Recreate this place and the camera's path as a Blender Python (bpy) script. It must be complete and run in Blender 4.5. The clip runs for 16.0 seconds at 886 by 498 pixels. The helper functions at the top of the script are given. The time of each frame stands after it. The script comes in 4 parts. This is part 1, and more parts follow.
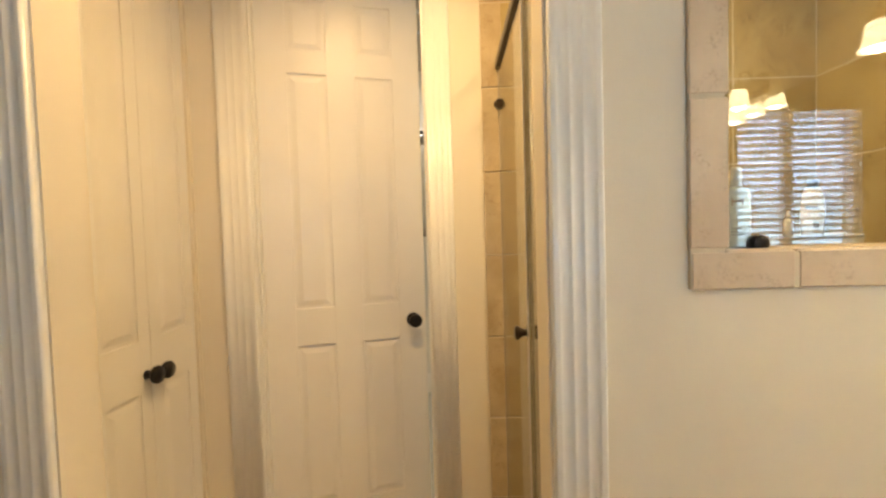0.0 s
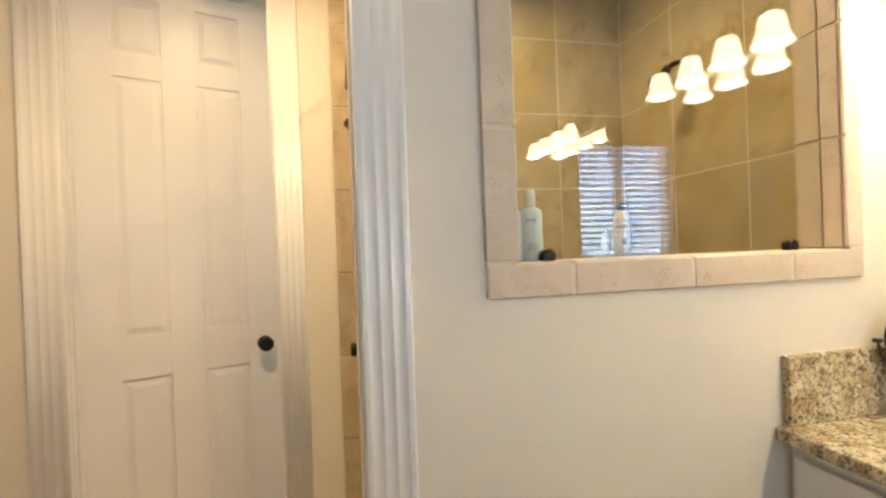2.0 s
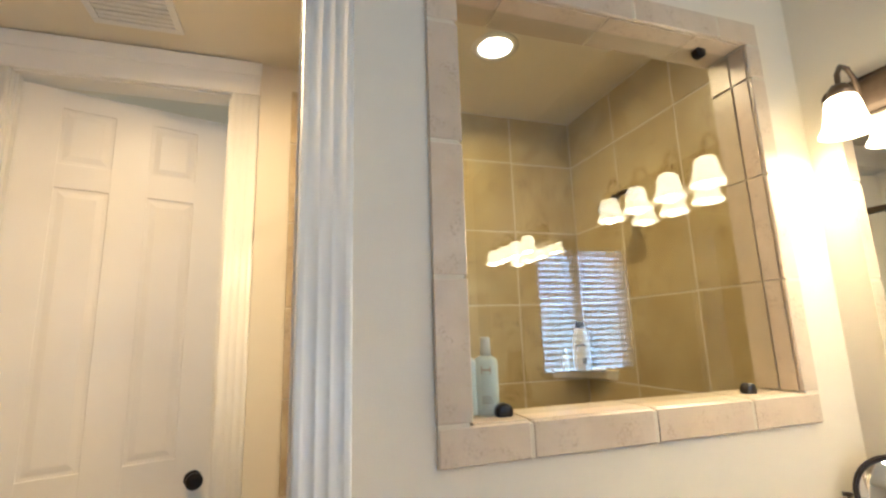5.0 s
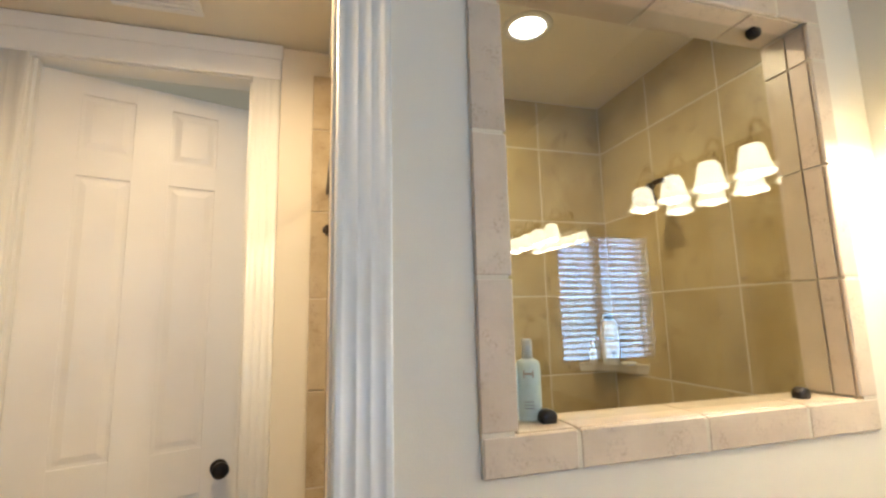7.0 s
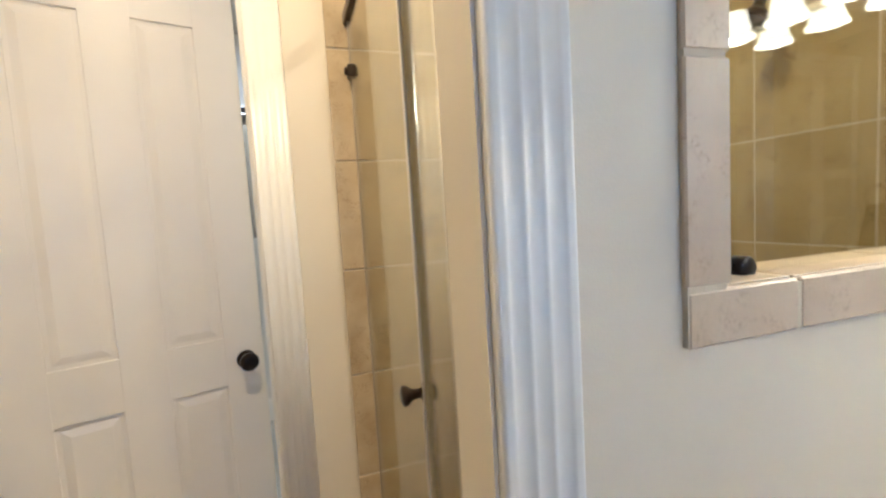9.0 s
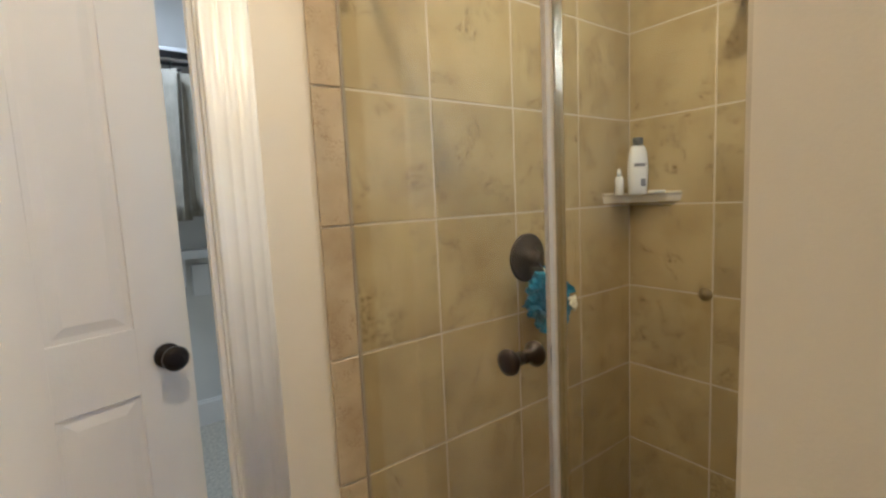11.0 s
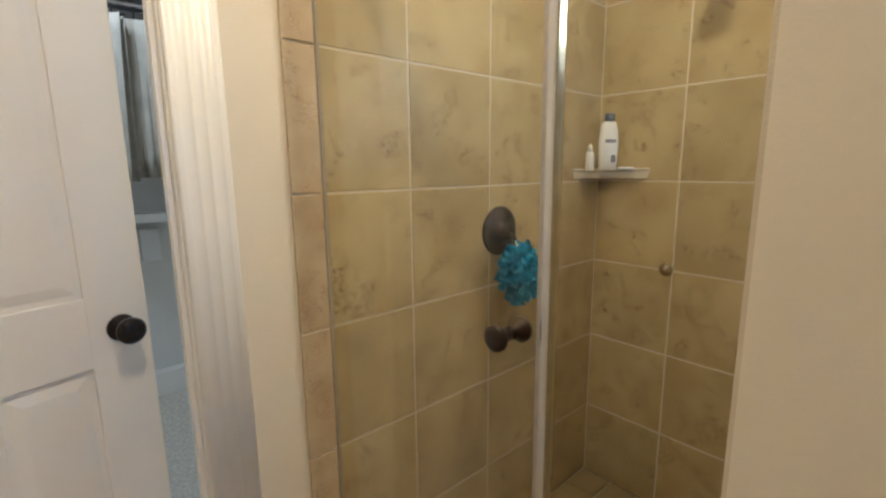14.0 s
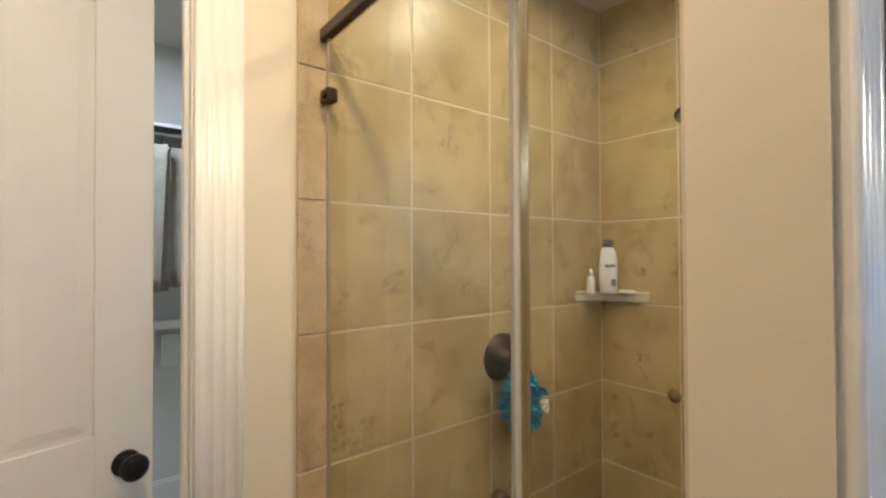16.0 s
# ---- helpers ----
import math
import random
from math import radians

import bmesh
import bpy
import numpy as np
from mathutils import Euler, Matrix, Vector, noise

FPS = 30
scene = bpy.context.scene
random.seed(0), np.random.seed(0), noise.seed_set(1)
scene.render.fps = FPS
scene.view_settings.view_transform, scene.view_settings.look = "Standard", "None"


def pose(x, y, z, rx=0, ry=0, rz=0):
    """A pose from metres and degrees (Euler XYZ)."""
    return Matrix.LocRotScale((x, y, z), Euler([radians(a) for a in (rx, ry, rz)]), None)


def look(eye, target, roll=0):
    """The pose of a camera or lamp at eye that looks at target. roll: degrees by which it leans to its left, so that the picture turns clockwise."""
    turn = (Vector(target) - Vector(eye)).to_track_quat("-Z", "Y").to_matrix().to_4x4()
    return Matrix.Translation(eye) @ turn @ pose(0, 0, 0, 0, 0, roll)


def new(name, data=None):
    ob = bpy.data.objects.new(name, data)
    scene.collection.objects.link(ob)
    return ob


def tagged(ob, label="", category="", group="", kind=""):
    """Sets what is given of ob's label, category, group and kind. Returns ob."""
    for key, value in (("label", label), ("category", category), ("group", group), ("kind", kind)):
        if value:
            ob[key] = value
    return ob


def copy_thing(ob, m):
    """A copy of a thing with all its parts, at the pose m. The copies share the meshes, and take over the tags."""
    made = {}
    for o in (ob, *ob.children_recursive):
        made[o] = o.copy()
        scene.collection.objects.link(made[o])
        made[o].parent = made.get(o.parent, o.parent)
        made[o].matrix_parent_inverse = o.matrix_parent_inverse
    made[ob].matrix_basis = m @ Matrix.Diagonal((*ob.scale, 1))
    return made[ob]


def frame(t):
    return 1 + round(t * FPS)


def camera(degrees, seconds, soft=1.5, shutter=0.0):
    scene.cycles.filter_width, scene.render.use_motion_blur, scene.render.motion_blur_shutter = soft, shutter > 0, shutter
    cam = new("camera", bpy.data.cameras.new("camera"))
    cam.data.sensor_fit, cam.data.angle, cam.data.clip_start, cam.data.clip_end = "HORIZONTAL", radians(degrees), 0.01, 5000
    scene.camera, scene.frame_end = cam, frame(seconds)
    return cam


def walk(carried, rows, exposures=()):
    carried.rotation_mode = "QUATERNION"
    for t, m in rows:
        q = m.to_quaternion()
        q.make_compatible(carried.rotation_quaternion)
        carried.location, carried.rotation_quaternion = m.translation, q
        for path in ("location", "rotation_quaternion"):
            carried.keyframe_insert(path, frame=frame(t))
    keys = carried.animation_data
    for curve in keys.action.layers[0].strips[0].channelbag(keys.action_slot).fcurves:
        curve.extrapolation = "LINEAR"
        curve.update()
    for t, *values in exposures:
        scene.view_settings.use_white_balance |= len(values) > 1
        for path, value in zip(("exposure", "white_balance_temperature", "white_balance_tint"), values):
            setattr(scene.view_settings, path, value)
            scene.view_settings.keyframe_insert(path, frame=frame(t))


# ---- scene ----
cam = camera(88.7, 16.0, soft=2.4)
PATH = [
    (0, (1.263, -0.833, 1.356), (1.218, 1.165, 1.279), -1.69),
    (0.5, (1.311, -0.846, 1.331), (1.447, 1.15, 1.321), -2.05),
    (1, (1.351, -0.85, 1.342), (1.62, 1.132, 1.317), -2.15),
    (1.5, (1.384, -0.862, 1.343), (1.743, 1.105, 1.325), -2.36),
    (2, (1.407, -0.867, 1.345), (1.849, 1.084, 1.337), -2.05),
    (2.5, (1.416, -0.868, 1.349), (1.933, 1.064, 1.363), -1.61),
    (3, (1.428, -0.865, 1.364), (1.992, 1.053, 1.413), -1.26),
    (3.5, (1.434, -0.853, 1.393), (2.027, 1.053, 1.517), -1.85),
    (4, (1.438, -0.848, 1.424), (2.044, 1.045, 1.643), -2.1),
    (4.5, (1.439, -0.849, 1.449), (2.047, 1.028, 1.775), -1.69),
    (4.7, (1.447, -0.847, 1.459), (2.048, 1.025, 1.829), -1.8),
    (6.8, (1.434, -0.728, 1.553), (2.023, 1.161, 1.842), -1.5),
    (7, (1.406, -0.776, 1.515), (1.956, 1.125, 1.807), -1.28),
    (7.5, (1.357, -0.765, 1.48), (1.892, 1.158, 1.614), -1.44),
    (8, (1.301, -0.703, 1.456), (1.846, 1.221, 1.443), -1.42),
    (8.5, (1.261, -0.594, 1.433), (1.826, 1.321, 1.317), -1.87),
    (8.7, (1.263, -0.522, 1.428), (1.839, 1.388, 1.282), -2.7),
    (10.8, (1.01, -0.073, 1.323), (2.139, 1.566, 1.129), -2.74),
    (11, (0.99, -0.053, 1.31), (2.158, 1.556, 1.094), -2.63),
    (11.5, (0.95, -0.018, 1.277), (2.183, 1.53, 0.986), -2.66),
    (12, (0.939, 0.006, 1.272), (2.187, 1.511, 0.851), -2.05),
    (12.5, (0.951, 0.004, 1.257), (2.185, 1.496, 0.753), -1.89),
    (13, (0.977, -0.001, 1.259), (2.194, 1.491, 0.72), -1.54),
    (13.5, (0.994, -0.0, 1.285), (2.226, 1.492, 0.782), -1.03),
    (14, (0.972, -0.007, 1.313), (2.266, 1.476, 0.961), -0.63),
    (14.5, (0.974, -0.023, 1.352), (2.295, 1.469, 1.182), -0.55),
    (15, (0.985, -0.044, 1.418), (2.304, 1.458, 1.363), -0.76),
    (15.5, (0.992, -0.064, 1.426), (2.288, 1.458, 1.48), -0.83),
    (16, (0.982, -0.085, 1.451), (2.231, 1.477, 1.479), -0.25),
]
walk(cam, [(t, look(eye, target, roll)) for t, eye, target, roll in PATH],
     exposures=[(0, 1.55, 6850, 10), (1.5, 1.6, 5950, 10), (3.5, 1.56, 5650, 10), (7, 1.52, 5450, 10), (8.5, 1.58, 5050, 10), (11, 1.42, 4700, 10), (13, 1.46, 4650, 10), (16, 1.42, 4950, 10)])

# ---- light ----
world = bpy.data.worlds.new("World")
scene.world = world
world.use_nodes = True
wn = world.node_tree.nodes
sky = wn.new("ShaderNodeTexSky")
sky.sky_type, sky.sun_disc = "NISHITA", False
sky.sun_elevation, sky.sun_rotation = radians(40), radians(200)
world.node_tree.links.new(sky.outputs[0], wn["Background"].inputs[0])
wn["Background"].inputs[1].default_value = 0.1

SHADE_GLOW = 3.6      # frosted lamp shades
BULB = 1.65            # watts of each bulb
CAN_LAMP = 2.7        # watts of the recessed shower lamp
PASSAGE_LAMP = 5.3    # watts of the recessed passage lamp
CLOSET_LAMP = 6.5
DAYLIGHT = 10.0        # sky light through the blind-covered window
OUTSIDE = 1.0


def area(name, m, sx, sy, watts, colour):
    d = bpy.data.lights.new(name, "AREA")
    d.shape, d.size, d.size_y, d.energy, d.color = "RECTANGLE", sx, sy, watts, colour
    ob = new(name, d)
    ob.matrix_world = m
    return ob


def bulb(name, x, y, z, watts, colour, r=0.025):
    d = bpy.data.lights.new(name, "POINT")
    d.energy, d.color, d.shadow_soft_size = watts, colour, r
    ob = new(name, d)
    ob.location = (x, y, z)
    return ob


def disc_lamp(name, x, y, z, watts, colour):
    d = bpy.data.lights.new(name, "AREA")
    d.shape, d.size, d.energy, d.color = "DISK", 0.11, watts, colour
    d.spread = radians(165)
    ob = new(name, d)
    ob.location = (x, y, z)
    return ob


WARM = (1.0, 0.80, 0.52)
area("window_daylight", pose(1.785, -2.62, 1.64, 90, 0, 0), 0.91, 1.1, DAYLIGHT, (0.50, 0.72, 1.0))
area("closet_lamp_light", pose(1.0, 2.2, 2.70), 0.4, 0.4, CLOSET_LAMP, (1.0, 0.95, 0.86))

# ---- plan ----
FZ = -0.065           # finished floor
D = 1.006             # face of the end wall with the door and the tiled shower side
X2 = 2.712            # tiled shower back
XJ, XL = 1.434, 0.50   # sides of the cased opening
T = 0.108              # thickness of the wall with the tiled window
XB = 0.21             # wall with the linen doors
XV = 2.80             # vanity wall
YB, XW = -2.45, -0.5  # back and side of the bathroom
VZ, SZ, RZ = 2.59, 2.485, 2.75
WX0, WX1, WZ0, WZ1 = 1.76, 2.610, 1.308, 2.24   # clear opening of the tiled window
PITCH = 0.333


# ---- materials ----
def material(name, colour, rough=0.5, metal=0.0, vary=0.06, scale=6.0, bump=0.0, bscale=120.0, coat=0.0, rnd=0.0, detail=4.0):
    m = bpy.data.materials.new(name)
    m.use_nodes = True
    n, l = m.node_tree.nodes, m.node_tree.links
    b = n["Principled BSDF"]
    b.inputs["Roughness"].default_value, b.inputs["Metallic"].default_value = rough, metal
    b.inputs["Coat Weight"].default_value = coat
    geo = n.new("ShaderNodeNewGeometry")
    noi = n.new("ShaderNodeTexNoise")
    noi.inputs["Scale"].default_value, noi.inputs["Detail"].default_value = scale, detail
    l.new(geo.outputs["Position"], noi.inputs["Vector"])
    fine = n.new("ShaderNodeTexNoise")
    fine.inputs["Scale"].default_value, fine.inputs["Detail"].default_value = bscale, 3.0
    l.new(geo.outputs["Position"], fine.inputs["Vector"])
    ramp = n.new("ShaderNodeMapRange")
    ramp.inputs["From Min"].default_value, ramp.inputs["From Max"].default_value = 0.3, 0.7
    ramp.inputs["To Min"].default_value, ramp.inputs["To Max"].default_value = 1 - vary, 1 + vary
    l.new(noi.outputs["Fac"], ramp.inputs["Value"])
    value = ramp.outputs[0]
    if rnd:
        info = n.new("ShaderNodeObjectInfo")
        mr = n.new("ShaderNodeMapRange")
        mr.inputs["To Min"].default_value, mr.inputs["To Max"].default_value = 1 - rnd, 1 + rnd
        l.new(info.outputs["Random"], mr.inputs["Value"])
        mul = n.new("ShaderNodeMath")
        mul.operation = "MULTIPLY"
        l.new(value, mul.inputs[0]), l.new(mr.outputs[0], mul.inputs[1])
        value = mul.outputs[0]
    hsv = n.new("ShaderNodeHueSaturation")
    hsv.inputs["Color"].default_value = (*colour, 1)
    l.new(value, hsv.inputs["Value"])
    l.new(hsv.outputs[0], b.inputs["Base Color"])
    rr = n.new("ShaderNodeMapRange")
    rr.inputs["To Min"].default_value, rr.inputs["To Max"].default_value = max(0.02, rough - 0.08), min(1, rough + 0.08)
    l.new(fine.outputs["Fac"], rr.inputs["Value"])
    l.new(rr.outputs[0], b.inputs["Roughness"])
    if bump:
        bp = n.new("ShaderNodeBump")
        bp.inputs["Strength"].default_value, bp.inputs["Distance"].default_value = bump, 0.002
        l.new(fine.outputs["Fac"], bp.inputs["Height"])
        l.new(bp.outputs[0], b.inputs["Normal"])
    return m


def stone(name, light, dark, vein, rough, rnd, sc=5.0):
    """Glazed travertine-look tile: cloudy ground, broken darker veins and small pits."""
    m = bpy.data.materials.new(name)
    m.use_nodes = True
    n, l = m.node_tree.nodes, m.node_tree.links
    b = n["Principled BSDF"]
    geo, info = n.new("ShaderNodeNewGeometry"), n.new("ShaderNodeObjectInfo")
    shift = n.new("ShaderNodeVectorMath")
    shift.operation = "MULTIPLY_ADD"
    comb = n.new("ShaderNodeCombineXYZ")
    for k in "XYZ":
        l.new(info.outputs["Random"], comb.inputs[k])
    l.new(comb.outputs[0], shift.inputs[0])
    shift.inputs[1].default_value = (7.0, 3.0, 5.0)
    l.new(geo.outputs["Position"], shift.inputs[2])
    cloud, vn, pit = (n.new("ShaderNodeTexNoise") for _ in range(3))
    for q, s, d in ((cloud, sc, 5), (vn, sc * 2.2, 8), (pit, sc * 16, 4)):
        q.inputs["Scale"].default_value, q.inputs["Detail"].default_value = s, d
        l.new(shift.outputs[0], q.inputs["Vector"])
    vn.inputs["Distortion"].default_value = 0.8
    mix = n.new("ShaderNodeMix")
    mix.data_type = "RGBA"
    mix.inputs["A"].default_value, mix.inputs["B"].default_value = (*light, 1), (*dark, 1)
    r1 = n.new("ShaderNodeMapRange")
    r1.inputs["From Min"].default_value, r1.inputs["From Max"].default_value = 0.35, 0.68
    l.new(cloud.outputs["Fac"], r1.inputs["Value"]), l.new(r1.outputs[0], mix.inputs["Factor"])
    r2 = n.new("ShaderNodeMapRange")
    r2.inputs["From Min"].default_value, r2.inputs["From Max"].default_value = 0.51, 0.68
    l.new(vn.outputs["Fac"], r2.inputs["Value"])
    r3 = n.new("ShaderNodeMapRange")
    r3.inputs["From Min"].default_value, r3.inputs["From Max"].default_value = 0.42, 0.66
    l.new(pit.outputs["Fac"], r3.inputs["Value"])
    mul = n.new("ShaderNodeMath")
    mul.operation = "MULTIPLY"
    l.new(r2.outputs[0], mul.inputs[0]), l.new(r3.outputs[0], mul.inputs[1])
    mix2 = n.new("ShaderNodeMix")
    mix2.data_type = "RGBA"
    mix2.inputs["B"].default_value = (*vein, 1)
    l.new(mix.outputs["Result"], mix2.inputs["A"]), l.new(mul.outputs[0], mix2.inputs["Factor"])
    hsv = n.new("ShaderNodeHueSaturation")
    mr = n.new("ShaderNodeMapRange")
    mr.inputs["To Min"].default_value, mr.inputs["To Max"].default_value = 1 - rnd, 1 + rnd
    l.new(info.outputs["Random"], mr.inputs["Value"])
    l.new(mr.outputs[0], hsv.inputs["Value"]), l.new(mix2.outputs["Result"], hsv.inputs["Color"])
    l.new(hsv.outputs[0], b.inputs["Base Color"])
    b.inputs["Roughness"].default_value = rough
    bp = n.new("ShaderNodeBump")
    bp.inputs["Strength"].default_value, bp.inputs["Distance"].default_value = 0.12, 0.002
    l.new(pit.outputs["Fac"], bp.inputs["Height"]), l.new(bp.outputs[0], b.inputs["Normal"])
    return m


def granite_material():
    m = bpy.data.materials.new("granite")
    m.use_nodes = True
    n, l = m.node_tree.nodes, m.node_tree.links
    b = n["Principled BSDF"]
    geo = n.new("ShaderNodeNewGeometry")
    a, v, c = n.new("ShaderNodeTexNoise"), n.new("ShaderNodeTexVoronoi"), n.new("ShaderNodeTexNoise")
    for q, s in ((a, 95.0), (v, 55.0), (c, 26.0)):
        q.inputs["Scale"].default_value = s
        l.new(geo.outputs["Position"], q.inputs["Vector"])
    a.inputs["Detail"].default_value, a.inputs["Distortion"].default_value = 6, 1.0
    ramp = n.new("ShaderNodeValToRGB")
    e = ramp.color_ramp.elements
    e[0].position, e[0].color = 0.30, (0.07, 0.06, 0.05, 1)
    e[1].position, e[1].color = 0.60, (0.72, 0.63, 0.41, 1)
    k = e.new(0.44)
    k.color = (0.34, 0.29, 0.21, 1)
    k = e.new(0.50)
    k.color = (0.58, 0.49, 0.31, 1)
    l.new(a.outputs["Fac"], ramp.inputs[0])
    mix = n.new("ShaderNodeMix")
    mix.data_type, mix.blend_type = "RGBA", "MULTIPLY"
    r = n.new("ShaderNodeValToRGB")
    r.color_ramp.elements[0].position, r.color_ramp.elements[0].color = 0.4, (0.62, 0.52, 0.36, 1)
    r.color_ramp.elements[1].position, r.color_ramp.elements[1].color = 0.6, (1, 1, 1, 1)
    l.new(c.outputs["Fac"], r.inputs[0])
    mix.inputs["Factor"].default_value = 0.8
    l.new(ramp.outputs[0], mix.inputs["A"]), l.new(r.outputs[0], mix.inputs["B"])
    l.new(mix.outputs["Result"], b.inputs["Base Color"])
    b.inputs["Roughness"].default_value = 0.16
    return m


def glass_material(name, tint, rough=0.0, reflect=1.5):
    """Thin clear sheet: sees straight through, with Fresnel gloss on its face."""
    m = bpy.data.materials.new(name)
    m.use_nodes = True
    n, l = m.node_tree.nodes, m.node_tree.links
    n.remove(n["Principled BSDF"])
    tr, gl, mix, fr = n.new("ShaderNodeBsdfTransparent"), n.new("ShaderNodeBsdfGlossy"), n.new("ShaderNodeMixShader"), n.new("ShaderNodeLayerWeight")
    pw, ma = n.new("ShaderNodeMath"), n.new("ShaderNodeMath")
    pw.operation, ma.operation = "POWER", "MULTIPLY_ADD"
    pw.inputs[1].default_value, ma.inputs[1].default_value, ma.inputs[2].default_value = 4.0, 0.8, reflect
    fr.inputs["Blend"].default_value = 0.5
    tr.inputs[0].default_value = (*tint, 1)
    gl.inputs["Roughness"].default_value = rough
    l.new(fr.outputs["Facing"], pw.inputs[0]), l.new(pw.outputs[0], ma.inputs[0])
    l.new(ma.outputs[0], mix.inputs[0]), l.new(tr.outputs[0], mix.inputs[1]), l.new(gl.outputs[0], mix.inputs[2])
    l.new(mix.outputs[0], n["Material Output"].inputs[0])
    return m


def emitter(name, colour, strength, rim=None):
    m = bpy.data.materials.new(name)
    m.use_nodes = True
    n, l = m.node_tree.nodes, m.node_tree.links
    b = n["Principled BSDF"]
    b.inputs["Base Color"].default_value = (0.85, 0.82, 0.75, 1)
    b.inputs["Roughness"].default_value = 0.35
    b.inputs["Emission Color"].default_value = (*colour, 1)
    b.inputs["Emission Strength"].default_value = strength
    if rim:
        tc, noi, hs = n.new("ShaderNodeNewGeometry"), n.new("ShaderNodeTexNoise"), n.new("ShaderNodeMapRange")
        noi.inputs["Scale"].default_value = 22.0
        noi.inputs["Distortion"].default_value = 1.5
        hs.inputs["From Min"].default_value, hs.inputs["From Max"].default_value = 0.3, 0.7
        hs.inputs["To Min"].default_value, hs.inputs["To Max"].default_value = strength * 0.7, strength * 1.2
        l.new(tc.outputs["Position"], noi.inputs["Vector"])
        l.new(noi.outputs["Fac"], hs.inputs["Value"]), l.new(hs.outputs[0], b.inputs["Emission Strength"])
    return m


PAINT = material("cream_paint", (0.74, 0.67, 0.54), 0.55, vary=0.02, scale=3, bump=0.12, bscale=260)
CEIL = material("ceiling_paint", (0.74, 0.68, 0.55), 0.8, vary=0.02, scale=4, bump=0.2, bscale=160)
WHITE = material("white_trim_paint", (0.80, 0.78, 0.73), 0.32, vary=0.02, scale=5, bump=0.04, bscale=90)
DOORW = material("white_door_paint", (0.80, 0.77, 0.71), 0.38, vary=0.025, scale=4, bump=0.10, bscale=150)
CABW = material("white_cabinet_paint", (0.80, 0.79, 0.76), 0.35, vary=0.02)
CLOSETP = material("closet_paint", (0.70, 0.69, 0.64), 0.7, vary=0.03, bump=0.1, bscale=200)
TILE = stone("shower_tile", (0.49, 0.392, 0.200), (0.385, 0.293, 0.132), (0.20, 0.142, 0.062), 0.34, 0.06, 6.0)
FRAMETILE = stone("frame_tile", (0.62, 0.51, 0.38), (0.54, 0.435, 0.315), (0.45, 0.345, 0.24), 0.32, 0.04, 9.0)
BULLNOSE = stone("bullnose_tile", (0.54, 0.44, 0.285), (0.44, 0.34, 0.205), (0.35, 0.25, 0.15), 0.3, 0.05, 11.0)
FLOORTILE = stone("shower_floor_tile", (0.31, 0.235, 0.105), (0.24, 0.175, 0.075), (0.18, 0.125, 0.055), 0.35, 0.10, 8.0)
GROUT = material("grout", (0.62, 0.55, 0.42), 0.9, vary=0.08, scale=14, bump=0.3, bscale=300)
GRANITE = granite_material()
BRONZE = material("oil_rubbed_bronze", (0.040, 0.028, 0.021), 0.34, 0.6, vary=0.3, scale=30)
KNOBM = material("dark_knob", (0.015, 0.012, 0.011), 0.30, 0.6, vary=0.2, scale=30)
FIXTURE = material("brown_bronze", (0.11, 0.075, 0.05), 0.4, 0.5, vary=0.2, scale=30)
CHROME = material("brushed_aluminium", (0.70, 0.70, 0.70), 0.22, 1.0, vary=0.05, scale=20)
HINGEM = material("satin_nickel", (0.50, 0.47, 0.42), 0.35, 1.0, vary=0.1, scale=40)
MIRROR = material("mirror_silver", (0.90, 0.91, 0.90), 0.0, 1.0, vary=0.0)
MIRROR.node_tree.nodes["Principled BSDF"].inputs["Roughness"].default_value = 0.0
for lk in list(MIRROR.node_tree.links):
    if lk.to_socket.name == "Roughness":
        MIRROR.node_tree.links.remove(lk)
GLASS = glass_material("window_glass", (0.92, 0.94, 0.92), 0.0, 0.08)
DOORGLASS = glass_material("shower_glass", (0.96, 0.97, 0.95), 0.0, 0.025)
PANEGLASS = glass_material("pane_glass", (0.97, 0.98, 0.98), 0.0, 0.04)
SHADE = emitter("frosted_shade_lit", (1.0, 0.80, 0.48), SHADE_GLOW, rim=True)
LENS = emitter("lamp_lens_lit", (1.0, 0.88, 0.68), 14.0)
PLASTIC = material("white_plastic", (0.78, 0.78, 0.76), 0.3, vary=0.02)
GREYCAP = material("grey_plastic", (0.10, 0.11, 0.12), 0.35, vary=0.05)
AQUA = material("pale_aqua_plastic", (0.70, 0.79, 0.77), 0.3, vary=0.03)
INK = material("grey_print", (0.22, 0.22, 0.24), 0.5, vary=0.02)
LETTER = material("tan_print", (0.45, 0.30, 0.22), 0.5, vary=0.02)
LOOFAH = material("teal_mesh", (0.03, 0.28, 0.50), 0.75, vary=0.35, scale=60)
ROPE = material("cream_cord", (0.75, 0.72, 0.58), 0.8, vary=0.1, scale=80)
SHELFM = material("ivory_ceramic", (0.72, 0.66, 0.52), 0.2, vary=0.03)
CARPET = material("carpet", (0.50, 0.47, 0.38), 0.95, vary=0.22, scale=60, bump=1.0, bscale=400)
VINYL = material("bathroom_floor_tile", (0.50, 0.42, 0.31), 0.35, vary=0.1, scale=6)
KHAKI = material("khaki_cloth", (0.33, 0.30, 0.23), 0.9, vary=0.12, scale=14, bump=0.5, bscale=500)
KHAKI2 = material("stone_cloth", (0.42, 0.39, 0.31), 0.9, vary=0.12, scale=14, bump=0.5, bscale=500)
DARKCLOTH = material("dark_brown_towel", (0.07, 0.045, 0.03), 0.95, vary=0.2, scale=40, bump=0.8, bscale=400)
BLACKPL = material("black_plastic", (0.012, 0.012, 0.012), 0.4, vary=0.1)
